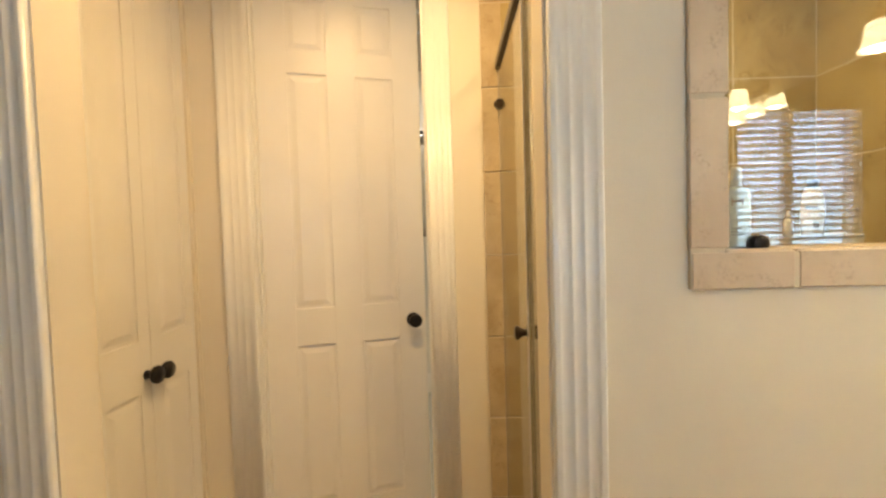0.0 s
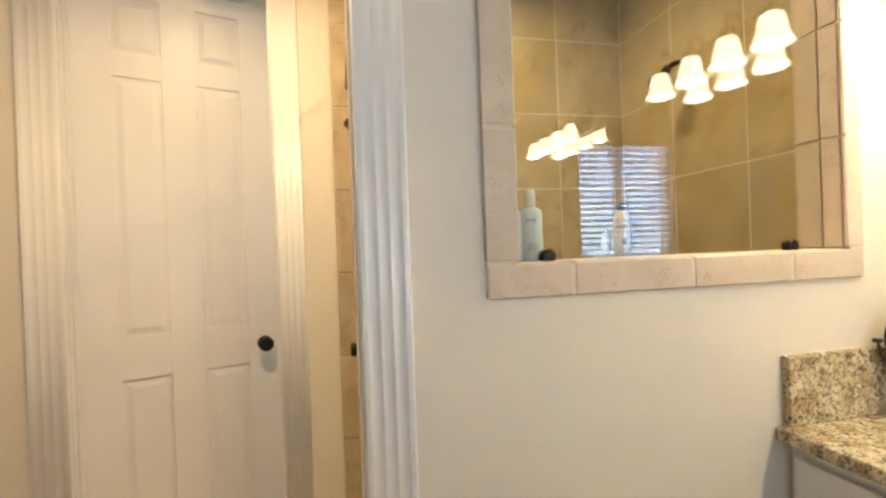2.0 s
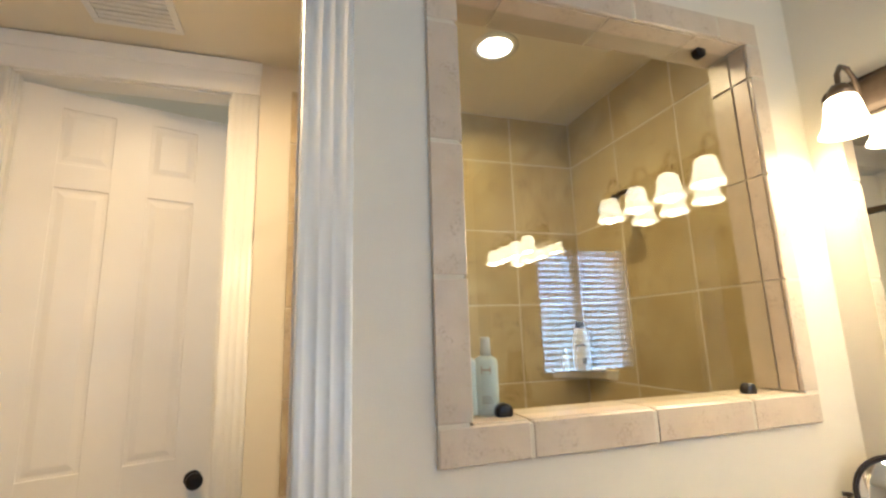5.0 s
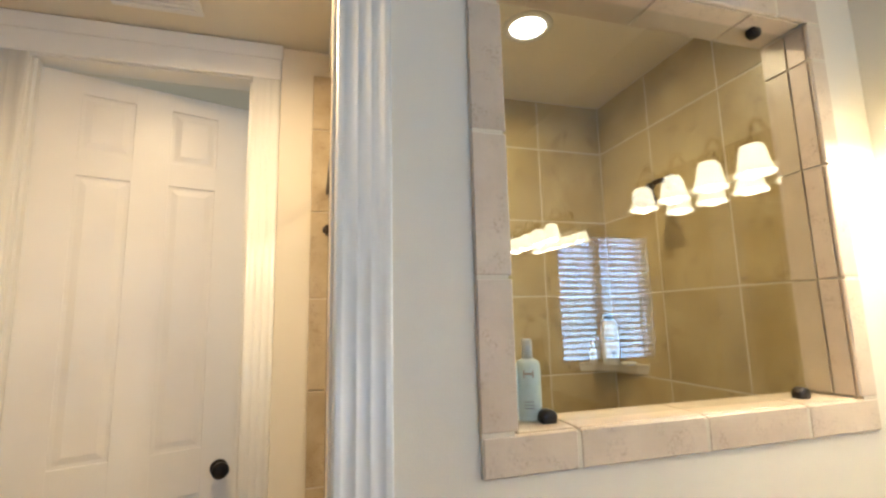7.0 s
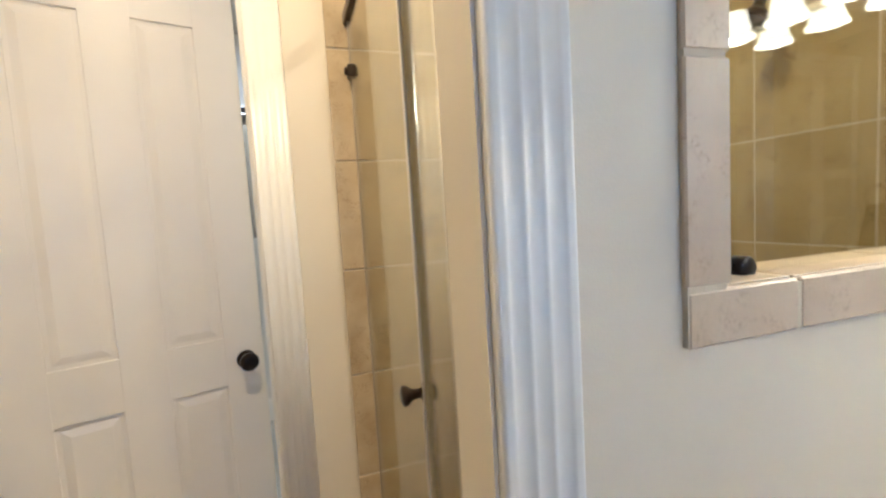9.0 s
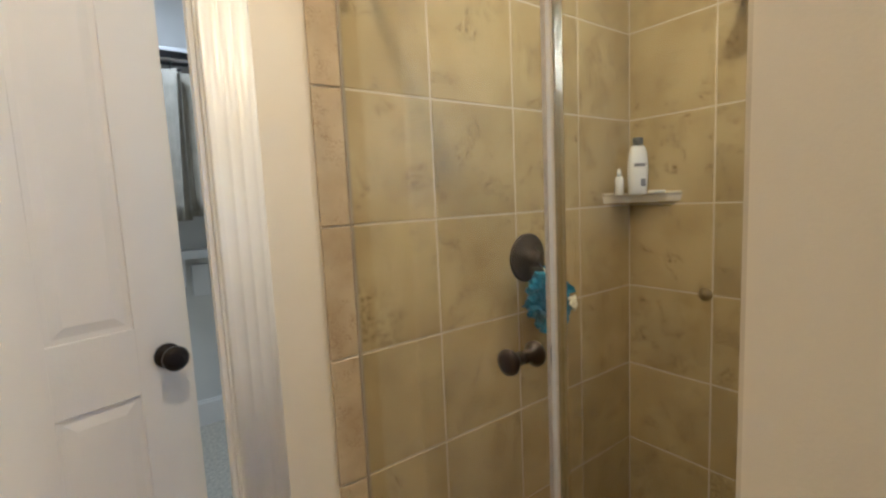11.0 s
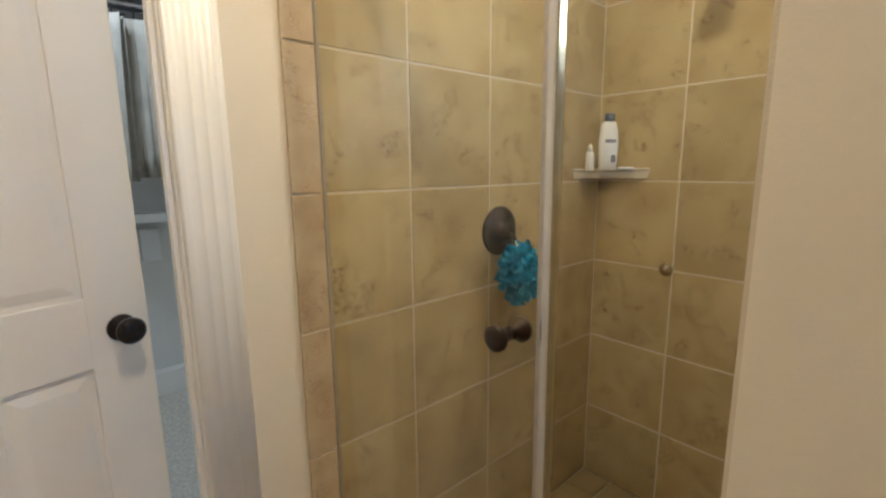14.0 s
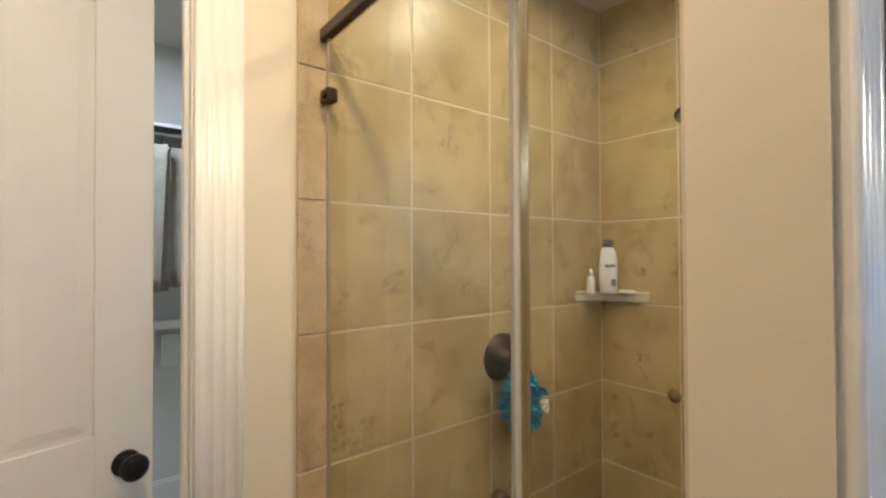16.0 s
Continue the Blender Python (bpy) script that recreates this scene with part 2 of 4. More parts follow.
SLAT = material("white_blind_slat", (0.74, 0.75, 0.77), 0.45, vary=0.03)
GASKET = material("clear_gasket", (0.34, 0.29, 0.22), 0.3, vary=0.1)
STAIN = material("amber_stain", (0.24, 0.18, 0.09), 0.25, vary=0.2, scale=40)


# ---- mesh helpers ----
def box(bm, x0, x1, y0, y1, z0, z1, bevel=0.0, seg=2):
    r = bmesh.ops.create_cube(bm, size=1)
    vs = r["verts"]
    for v in vs:
        v.co = Vector(((x0 + x1) / 2 + v.co.x * (x1 - x0), (y0 + y1) / 2 + v.co.y * (y1 - y0), (z0 + z1) / 2 + v.co.z * (z1 - z0)))
    if bevel:
        es = list({e for v in vs for e in v.link_edges})
        bmesh.ops.bevel(bm, geom=es, offset=bevel, segments=seg, affect="EDGES", profile=0.5)
    return bm


def lathe(bm, prof, m=None, n=28):
    """Turns (radius, height) pairs round the z axis, then moves them by m."""
    m = m or Matrix()
    rings = []
    for r, z in prof:
        rings.append([bm.verts.new(m @ Vector((max(r, 1e-4) * math.cos(2 * math.pi * i / n), max(r, 1e-4) * math.sin(2 * math.pi * i / n), z))) for i in range(n)])
    for a, b in zip(rings, rings[1:]):
        for i in range(n):
            f = bm.faces.new((a[i], a[(i + 1) % n], b[(i + 1) % n], b[i]))
            f.smooth = True
    return bm


def tube(bm, pts, r, n=10):
    """A round bar along the points."""
    pts = [Vector(p) for p in pts]
    rings = []
    for i, p in enumerate(pts):
        d = (pts[min(i + 1, len(pts) - 1)] - pts[max(i - 1, 0)]).normalized()
        q = d.to_track_quat("Z", "Y").to_matrix()
        rings.append([bm.verts.new(p + q @ Vector((r * math.cos(2 * math.pi * k / n), r * math.sin(2 * math.pi * k / n), 0))) for k in range(n)])
    for a, b in zip(rings, rings[1:]):
        for k in range(n):
            f = bm.faces.new((a[k], a[(k + 1) % n], b[(k + 1) % n], b[k]))
            f.smooth = True
    bm.faces.new(rings[0][::-1]), bm.faces.new(rings[-1])
    return bm


def mesh_of(name, bm, mat):
    bmesh.ops.recalc_face_normals(bm, faces=bm.faces)
    me = bpy.data.meshes.new(name)
    bm.to_mesh(me)
    bm.free()
    me.materials.append(mat)
    return me


def obj(name, bm, mat, label="", category="", group="", kind=""):
    return tagged(new(name, mesh_of(name, bm, mat)), label, category, group, kind)


def empty(name, m, label, category, group="", kind=""):
    e = new(name)
    e.empty_display_size = 0.05
    e.matrix_world = m
    return tagged(e, label, category, group, kind)


def part(name, bm, mat, parent, label=""):
    """One mesh under a thing; its vertices are in the thing's own space."""
    o = new(name, mesh_of(name, bm, mat))
    o.parent = parent
    return tagged(o, label)


B = bmesh.new


def boxes(*rows, bevel=0.0):
    bm = B()
    for r in rows:
        box(bm, *r, bevel=bevel)
    return bm


def structure(name, bm, mat, label):
    return obj(name, bm, mat, label, name.split("_")[0], kind="structure")


# ---- structure ----
structure("wall_tiled_window", boxes(
    (XJ, WX0 - 0.01, 0, T, FZ, RZ), (WX1 + 0.01, XV + 0.1, 0, T, FZ, RZ),
    (WX0 - 0.01, WX1 + 0.01, 0, T, FZ, WZ0 - 0.01), (WX0 - 0.01, WX1 + 0.01, 0, T, WZ1 + 0.01, RZ),
    (XL, XJ, 0, T, 2.46, RZ), (XW - 0.1, XL, 0, T, FZ, RZ)), PAINT, "cream painted wall with a tiled window and cased opening")
DX0, DX1, DZ = 0.455, 1.165, 2.44      # clear door opening in the end wall
structure("wall_end", boxes(
    (XB - 0.1, DX0 - 0.015, D, D + 0.1, FZ, RZ), (DX1 + 0.015, X2 + 0.1, D, D + 0.1, FZ, RZ), (DX0 - 0.015, DX1 + 0.015, D, D + 0.1, DZ + 0.015, RZ)),
    PAINT, "cream painted end wall with a doorway")
structure("wall_linen", boxes((XB - 0.1, XB, T, 0.430, FZ, RZ), (XB - 0.1, XB, 0.430, D, 2.45, RZ), (XB - 0.1, XB, 0.985, D, FZ, 2.45), (XB - 0.45, XB - 0.4, T, D, FZ, RZ)), PAINT, "cream painted wall round the linen doors")
structure("wall_shower", boxes((X2, X2 + 0.088, T, D, FZ, RZ)), PAINT, "wall behind the shower tiles")
structure("wall_vanity", boxes((XV, XV + 0.1, YB - 0.1, 0, FZ, RZ)), PAINT, "cream painted wall behind the vanity")
structure("wall_side", boxes((XW - 0.1, XW, YB - 0.1, 0, FZ, RZ)), PAINT, "cream painted side wall of the bathroom")
BX0, BX1, BZ0, BZ1 = 1.33, 2.24, 1.09, 2.19
structure("wall_back", boxes(
    (XW, BX0, YB - 0.1, YB, FZ, RZ), (BX1, XV, YB - 0.1, YB, FZ, RZ), (BX0, BX1, YB - 0.1, YB, FZ, BZ0), (BX0, BX1, YB - 0.1, YB, BZ1, RZ)), PAINT, "cream painted wall with the blind-covered window")
structure("wall_closet", boxes(
    (-0.1, 0.0, D + 0.1, 3.15, FZ, RZ), (2.3, 2.4, D + 0.1, 3.15, FZ, RZ), (-0.1, 2.4, 3.15, 3.25, FZ, RZ)), CLOSETP, "off-white closet walls")
structure("ceiling_bathroom", boxes((XW - 0.1, XV + 0.1, YB - 0.1, 0, RZ, RZ + 0.1)), CEIL, "cream bathroom ceiling")
structure("ceiling_passage", boxes((XB - 0.45, XJ + 0.02, T, D, VZ, VZ + 0.1)), CEIL, "beige lowered passage ceiling")
structure("ceiling_shower", boxes((XJ + 0.02, X2, T, D, SZ, SZ + 0.1)), CEIL, "beige shower ceiling")
structure("ceiling_closet", boxes((-0.1, 2.4, D + 0.1, 3.25, RZ, RZ + 0.1)), CEIL, "white closet ceiling")
structure("floor_bathroom", boxes((XW - 0.1, XV + 0.1, YB - 0.1, T, FZ - 0.1, FZ), (XB - 0.45, 1.41, T, D + 0.05, FZ - 0.1, FZ)), VINYL, "tan tiled bathroom floor")
structure("floor_closet", boxes((-0.1, 2.4, D + 0.05, 3.25, FZ - 0.1, FZ)), CARPET, "beige cut-pile carpet in the closet")
structure("floor_shower", boxes((1.41, X2, T, D, FZ - 0.1, FZ - 0.008)), GROUT, "grout bed of the shower floor")
structure("baseboard_closet", boxes((0.0, 2.3, 3.132, 3.15, FZ, 0.085), (0.0, 2.3, 3.138, 3.15, 0.085, 0.10), bevel=0.003), WHITE, "white closet baseboard")
structure("baseboard_bathroom", boxes((XL - 0.9, XL - 0.1, -0.015, 0, FZ, 0.06), (XJ + 0.105, 2.39, -0.015, 0, FZ, 0.06), bevel=0.003), WHITE, "white bathroom baseboard")


def fluted(name, x0, x1, z0, z1, y, side, label):
    """Upright fluted casing on a wall face at y; side -1 stands proud towards -y."""
    bm = B()
    w = x1 - x0
    prof, n = [], 44
    for i in range(n + 1):
        u = i / n
        h = 0.017
        if 0.14 < u < 0.86:
            k = (u - 0.14) / 0.72 * 3
            h = 0.017 - 0.0034 * abs(math.sin(math.pi * k)) ** 0.7
        elif u < 0.05 or u > 0.95:
            e = min(u, 1 - u) / 0.05
            h = 0.011 + 0.006 * math.sqrt(max(0, 1 - (1 - e) ** 2))
        prof.append((x0 + u * w, y + side * h))
    prof = [(x0, y)] + prof + [(x1, y)]
    lo = [bm.verts.new((px, py, z0)) for px, py in prof]
    hi = [bm.verts.new((px, py, z1)) for px, py in prof]
    for i in range(len(prof) - 1):
        f = bm.faces.new((lo[i], lo[i + 1], hi[i + 1], hi[i]))
        f.smooth = 0 < i < len(prof) - 2
    bm.faces.new(lo), bm.faces.new(hi), bm.faces.new((lo[0], hi[0], hi[-1], lo[-1]))
    return structure(name, bm, WHITE, label)


fluted("trim_opening_1", XJ + 0.005, XJ + 0.103, FZ, 2.46, 0, -1, "white fluted casing beside the opening")
fluted("trim_opening_2", XL - 0.098, XL - 0.005, FZ, 2.46, 0, -1, "white fluted casing beside the opening")
fluted("trim_door_1", DX1 + 0.004, DX1 + 0.105, FZ, DZ + 0.005, D, -1, "white fluted door casing")
fluted("trim_door_2", DX0 - 0.130, DX0 - 0.004, FZ, DZ + 0.005, D, -1, "white fluted door casing")
structure("trim_door_head", boxes((DX0 - 0.132, DX1 + 0.107, D - 0.018, D, DZ + 0.005, VZ - 0.004), (DX0 - 0.137, DX1 + 0.112, D - 0.024, D - 0.018, DZ + 0.085, VZ - 0.004), bevel=0.003), WHITE, "white door head casing under the ceiling")
structure("trim_opening_head", boxes((XL - 0.1, XJ + 0.1, -0.018, 0, 2.46, 2.56), bevel=0.003), WHITE, "white head casing over the opening")
structure("trim_door_jamb", boxes((DX0 - 0.015, DX0, D, D + 0.1, FZ, DZ), (DX1, DX1 + 0.015, D, D + 0.1, FZ, DZ), (DX0 - 0.015, DX1 + 0.015, D, D + 0.1, DZ, DZ + 0.015),
          (DX0, DX0 + 0.01, D + 0.02, D + 0.05, FZ, DZ - 0.0), (DX1 - 0.01, DX1, D + 0.02, D + 0.05, FZ, DZ), bevel=0.0015), WHITE, "white painted door jamb with stops")


# ---- doors ----
def raised_panel(bm, x0, x1, z0, z1, y, s, lift=0.005, edge=0.022):
    """Field with sloping edges on a face at y; s is the way it rises."""
    o = [(x0, y, z0), (x1, y, z0), (x1, y, z1), (x0, y, z1)]
    i = [(x0 + edge, y + s * lift, z0 + edge), (x1 - edge, y + s * lift, z0 + edge), (x1 - edge, y + s * lift, z1 - edge), (x0 + edge, y + s * lift, z1 - edge)]
    vo, vi = [bm.verts.new(p) for p in o], [bm.verts.new(p) for p in i]
    for k in range(4):
        bm.faces.new((vo[k], vo[(k + 1) % 4], vi[(k + 1) % 4], vi[k]))
    bm.faces.new(vi)
    bm.faces.new(vo[::-1])


def small_knob(parent, m):
    return part("knob", lathe(B(), [(0, 0), (0.016, 0), (0.013, 0.014), (0.017, 0.022), (0.029, 0.030), (0.031, 0.042), (0.026, 0.050), (0, 0.052)], m), KNOBM, parent, "dark bronze round knob")


def knob(parent, m, name="door_knob"):
    k = part(name, lathe(B(), [(0, 0), (0.031, 0), (0.031, 0.006), (0.026, 0.010), (0.012, 0.013), (0.011, 0.026), (0.022, 0.033), (0.030, 0.042), (0.0305, 0.052), (0.024, 0.060), (0.010, 0.063), (0, 0.063)], m), KNOBM, parent, "dark bronze round knob")
    return k


def panel_door(name, w, h, m, rows, cols, label, kind, th=0.034, hinges=(), knob_at=None, stile=0.1, mid=0.09, back=True):
    """Moulded panel door; own space: hinge edge at x=0, front face at y=0, bottom at z=0."""
    d = empty(name, m, label, "door", kind=kind)
    bm = boxes((0, w, 0.007, th - 0.007, 0, h))
    xs = []
    pw = (w - 2 * stile - (cols - 1) * mid) / cols
    for c in range(cols):
        x = stile + c * (pw + mid)
        xs.append((x, x + pw))
    for f0, f1 in ((0, 0.0068), (th - 0.0068, th)):
        box(bm, 0, stile, f0, f1, 0, h, 0.0025), box(bm, w - stile, w, f0, f1, 0, h, 0.0025)
        for c in range(cols - 1):
            box(bm, xs[c][1], xs[c + 1][0], f0, f1, 0, h, 0.0025)
        edges = [0] + [z for r in rows for z in r] + [h]
        for a, b in zip(edges[::2], edges[1::2]):
            for x0, x1 in xs:
                box(bm, x0 - 0.004, x1 + 0.004, f0 + 0.0004, f1 - 0.0004, a, b, 0.0025)
    part("leaf", bm, DOORW, d)
    for z0, z1 in rows:
        for x0, x1 in xs:
            p = B()
            raised_panel(p, x0 + 0.012, x1 - 0.012, z0 + 0.012, z1 - 0.012, 0.0068, -1)
            part("panel", p, DOORW, d)
    for z in hinges:
        part("hinge", tube(B(), [(-0.004, -0.004, z - 0.045), (-0.004, -0.004, z + 0.045)], 0.006), HINGEM, d, "satin metal hinge knuckle")
    if knob_at:
        (knob if cols > 1 else small_knob)(d, pose(knob_at[0], 0, knob_at[1], 90))
    return d


DH = 2.43 - FZ - 0.012
dz = FZ + 0.012
rows6 = [(0.22, 0.875 - dz), (1.04 - dz, 2.045 - dz), (2.14 - dz, 2.355 - dz)]
DOOR_TURN = 17.5
panel_door("door_1", 0.70, DH, pose(DX0 + 0.004, D + 0.052, dz, 0, 0, DOOR_TURN), rows6, 2, "white six-panel door standing ajar", "structure",
           hinges=(0.25 - dz + 0.06, 0.97 - dz, 1.63 - dz, 2.28 - dz), knob_at=(0.64, 0.955 - dz), stile=0.125, mid=0.125)

# pair of narrow linen doors in the side wall
LH = 2.44 - FZ - 0.012
lrows = [(0.2, 0.89), (1.07, 2.34)]
la = panel_door("door_2", 0.272, LH, pose(XB - 0.01, 0.435, dz, 0, 0, 90), lrows, 1, "narrow white panelled linen door", "structure", knob_at=(0.246, 0.895 - dz), stile=0.055)
lb = panel_door("door_3", 0.272, LH, pose(XB - 0.01, 0.7105, dz, 0, 0, 90), lrows, 1, "narrow white panelled linen door", "structure", knob_at=(0.028, 0.895 - dz), stile=0.055)

# ---- tiled window in the wall ----
win = empty("window_1", pose(0, 0, 0), "interior window framed in tan tile with fixed glass", "window", kind="structure")
GY = 0.048
part("pane", boxes((WX0 - 0.004, WX1 + 0.004, GY, GY + 0.004, WZ0 - 0.004, WZ1 + 0.004)), GLASS, win, "clear fixed glass")
win.children[0].visible_shadow = False
part("frame_bed", boxes((1.69, WX0 - 0.008, -0.0085, 0.0, 1.238, 2.31), (WX1 + 0.008, 2.661, -0.0085, 0.0, 1.238, 2.31), (WX0 - 0.008, WX1 + 0.008, -0.0085, 0.0, 1.238, WZ0 - 0.008), (WX0 - 0.008, WX1 + 0.008, -0.0085, 0.0, WZ1 + 0.008, 2.31),
                        (WX0 - 0.0095, WX0 - 0.006, 0.0, T + 0.004, WZ0, WZ1), (WX1 + 0.006, WX1 + 0.0095, 0.0, T + 0.004, WZ0, WZ1), (WX0, WX1, 0.0, T + 0.004, WZ0 - 0.0095, WZ0 - 0.006), (WX0, WX1, 0.0, T + 0.004, WZ1 + 0.006, WZ1 + 0.0095)), GROUT, win, "pale grout")
for cx in (1.847, 2.505):
    part("clip", lathe(B(), [(0, -0.012), (0.014, -0.012), (0.017, -0.009), (0.017, 0.009), (0.014, 0.012), (0, 0.012)], pose(cx, GY, WZ0 + 0.008, 90), 20), KNOBM, win, "dark round glass clip")
part("clip", lathe(B(), [(0, -0.012), (0.014, -0.012), (0.017, -0.009), (0.017, 0.009), (0.014, 0.012), (0, 0.012)], pose(2.505, GY, WZ1 - 0.008, 90), 20), KNOBM, win, "dark round glass clip")


def piece(name, x0, x1, y0, y1, z0, z1, mat, parent, bevel=0.002):
    return part(name, box(B(), x0, x1, y0, y1, z0, z1, bevel, 1), mat, parent)


g = 0.0028
bx = [1.688, 1.879, 2.17, 2.444, 2.663]
for a, b in zip(bx, bx[1:]):
    piece("tile", a + g, b - g, -0.010, 0.0, 1.236, WZ0 - g, FRAMETILE, win, 0.003)
tb = [1.688, 1.96, 2.24, 2.52, 2.663]
for a, b in zip(tb, tb[1:]):
    piece("tile", a + g, b - g, -0.010, 0.0, WZ1 + g, 2.312, FRAMETILE, win, 0.003)
sb = [WZ0, 1.583, 1.863, 2.14, WZ1]
for a, b in zip(sb, sb[1:]):
    piece("tile", 1.688, WX0, -0.010, 0.0, a + g, b - g, FRAMETILE, win, 0.003)
    piece("tile", WX1, 2.663, -0.010, 0.0, a + g, b - g, FRAMETILE, win, 0.003)
    for y0, y1 in ((0.002, GY - 0.002), (GY + 0.003, T + 0.006)):
        piece("tile", WX0 - 0.006, WX0 - 0.0005, y0, y1, a + g, b - g, FRAMETILE, win, 0.001)
        piece("tile", WX1 + 0.0005, WX1 + 0.006, y0, y1, a + g, b - g, FRAMETILE, win, 0.001)
rb = [WX0, 1.879, 2.17, 2.444, WX1]
for a, b in zip(rb, rb[1:]):
    piece("tile", a + g, b - g, 0.001, T + 0.008, WZ0 - 0.007, WZ0 - 0.001, FRAMETILE, win, 0.001)
    piece("tile", a + g, b - g, 0.001, T + 0.008, WZ1 + 0.001, WZ1 + 0.007, FRAMETILE, win, 0.001)

# ---- shower ----
enc = empty("shower_enclosure", pose(0, 0, 0), "frameless clear glass shower door with bronze rail", "shower door")
GX = 1.46
SY = 0.342
dg = part("door_glass", boxes((GX - 0.002, GX + 0.002, SY + 0.012, D - 0.045, 0.09, 1.995)), DOORGLASS, enc, "clear door glass")
fg = part("fixed_glass", boxes((GX - 0.002, GX + 0.002, T + 0.01, SY - 0.012, 0.09, 1.995)), DOORGLASS, enc, "clear fixed glass")
dg.visible_shadow = fg.visible_shadow = False
part("rail", boxes((GX - 0.012, GX + 0.012, T + 0.002, D - 0.012, 1.99, 2.022), bevel=0.004), BRONZE, enc, "dark bronze header rail")
part("strip", boxes((GX - 0.011, GX + 0.011, SY - 0.011, SY + 0.004, 0.085, 1.989), bevel=0.004), CHROME, enc, "bright metal upright")
part("strip", boxes((GX - 0.007, GX + 0.007, SY + 0.0045, SY + 0.012, 0.085, 1.989), bevel=0.002), HINGEM, enc, "grey door edge seal")
part("gasket", boxes((GX - 0.004, GX + 0.004, D - 0.045, D - 0.036, 0.09, 1.995), bevel=0.001), GASKET, enc, "dull edge seal")
for z in (1.845, 0.235):
    hg = part("hinge", boxes((GX - 0.014, GX + 0.014, D - 0.066, D - 0.034, z - 0.018, z + 0.018), (GX - 0.010, GX + 0.010, D - 0.034, D - 0.012, z - 0.013, z + 0.013), bevel=0.004), BRONZE, enc, "dark bronze pivot hinge")
    part("bolt", lathe(B(), [(0, 0), (0.012, 0), (0.012, 0.005), (0.009, 0.008), (0, 0.008)], pose(GX - 0.014, D - 0.05, z, 0, -90), 16), BRONZE, hg)
kp = [(0, 0), (0.010, 0), (0.010, 0.010), (0.014, 0.016), (0.020, 0.024), (0.019, 0.031), (0.012, 0.034), (0, 0.034)]
part("handle", lathe(lathe(B(), kp, pose(GX + 0.001, 0.408, 1.072, 0, 90)), kp, pose(GX - 0.001, 0.408, 1.072, 0, -90)), BRONZE, enc, "dark bronze double knob")
curb = structure("floor_curb", boxes((GX - 0.05, GX + 0.05, T, D, FZ, 0.075), bevel=0.004), BULLNOSE, "tiled shower curb")

# corner shelf
bm = B()
n = 18
sx, sy = 0.185, 0.215
top, bot = [], []
outline = [(0, 0), (-sx, 0)] + [(-sx + sx * 0.97 * math.sin(a) * 0.9, -sy * 0.97 * (1 - math.cos(a)) * 0.9 - 0.0) for a in [math.pi / 2 * i / n for i in range(1, n)]] + [(0, -sy)]
for z, k, lst in ((1.296, 1.0, top), (1.266, 0.95, bot)):
    for x, y in outline:
        lst.append(bm.verts.new((X2 - 0.007 + x * k, D - 0.007 + y * k, z)))
bm.faces.new(top), bm.faces.new(bot[::-1])
for i in range(len(outline)):
    j = (i + 1) % len(outline)
    bm.faces.new((bot[i], bot[j], top[j], top[i]))
shelf = obj("corner_shelf", bm, SHELFM, "ivory ceramic corner shelf on the tiles", "shelf")
bm = B()
pts = [(X2 - 0.007 + x * 0.985, D - 0.007 + y * 0.985, 1.299) for x, y in outline[1:]]
tube(bm, pts, 0.006, 8)
part("rim", bm, SHELFM, shelf)


def bottle(name, x, y, z, prof, mat, cap, capmat, label, cat="bottle", squash=0.62, turn=0):
    b = empty(name, pose(x, y, z, 0, 0, turn), label, cat)
    bm = lathe(B(), prof)
    for v in bm.verts:
        v.co.y *= squash
    part("body", bm, mat, b)
    part("cap", lathe(B(), cap), capmat, b)
    return b


sh = bottle("shampoo_bottle", 2.625, 0.915, 1.2965, [(0, 0), (0.030, 0), (0.034, 0.004), (0.036, 0.05), (0.0375, 0.10), (0.034, 0.15), (0.026, 0.178), (0.019, 0.184), (0, 0.184)], PLASTIC,
            [(0, 0.184), (0.0185, 0.184), (0.0195, 0.19), (0.0195, 0.210), (0.017, 0.213), (0, 0.213)], GREYCAP, "white shampoo bottle with a grey cap", turn=-42)
part("print", boxes((-0.020, 0.020, -0.0238, -0.0225, 0.104, 0.116)), INK, sh, "grey printed bar")
part("print", boxes((0.004, 0.022, -0.0232, -0.0212, 0.030, 0.058)), INK, sh, "grey printed block")
bottle("small_bottle", 2.565, 0.955, 1.2965, [(0, 0), (0.014, 0), (0.016, 0.003), (0.016, 0.060), (0.012, 0.070), (0, 0.070)], PLASTIC,
       [(0, 0.070), (0.009, 0.070), (0.009, 0.085), (0.006, 0.098), (0, 0.10)], PLASTIC, "small white dropper bottle on the shelf", squash=1)
obj("soap_bar", lathe(B(), [(0, 0), (0.026, 0), (0.032, 0.005), (0.031, 0.011), (0.024, 0.014), (0, 0.014)], pose(2.672, 0.865, 1.2965)), PLASTIC, "white soap bar on the shelf", "soap")
mb = bottle("conditioner_bottle", 1.826, 0.080, WZ0 - 0.0005, [(0, 0), (0.022, 0), (0.0245, 0.003), (0.0245, 0.106), (0.021, 0.114), (0.012, 0.119), (0, 0.119)], AQUA,
            [(0, 0.119), (0.0105, 0.119), (0.0105, 0.150), (0.0085, 0.158), (0, 0.158)], PLASTIC, "pale aqua bottle with a white cap", squash=0.74, turn=-25)
part("print", boxes((-0.010, -0.0075, -0.0182, -0.0165, 0.082, 0.098), (0.0075, 0.010, -0.0182, -0.0165, 0.082, 0.098), (-0.0075, 0.0, -0.0182, -0.0165, 0.089, 0.092), (0.0, 0.0075, -0.0182, -0.0165, 0.089, 0.092)), LETTER, mb, "tan printed mark")
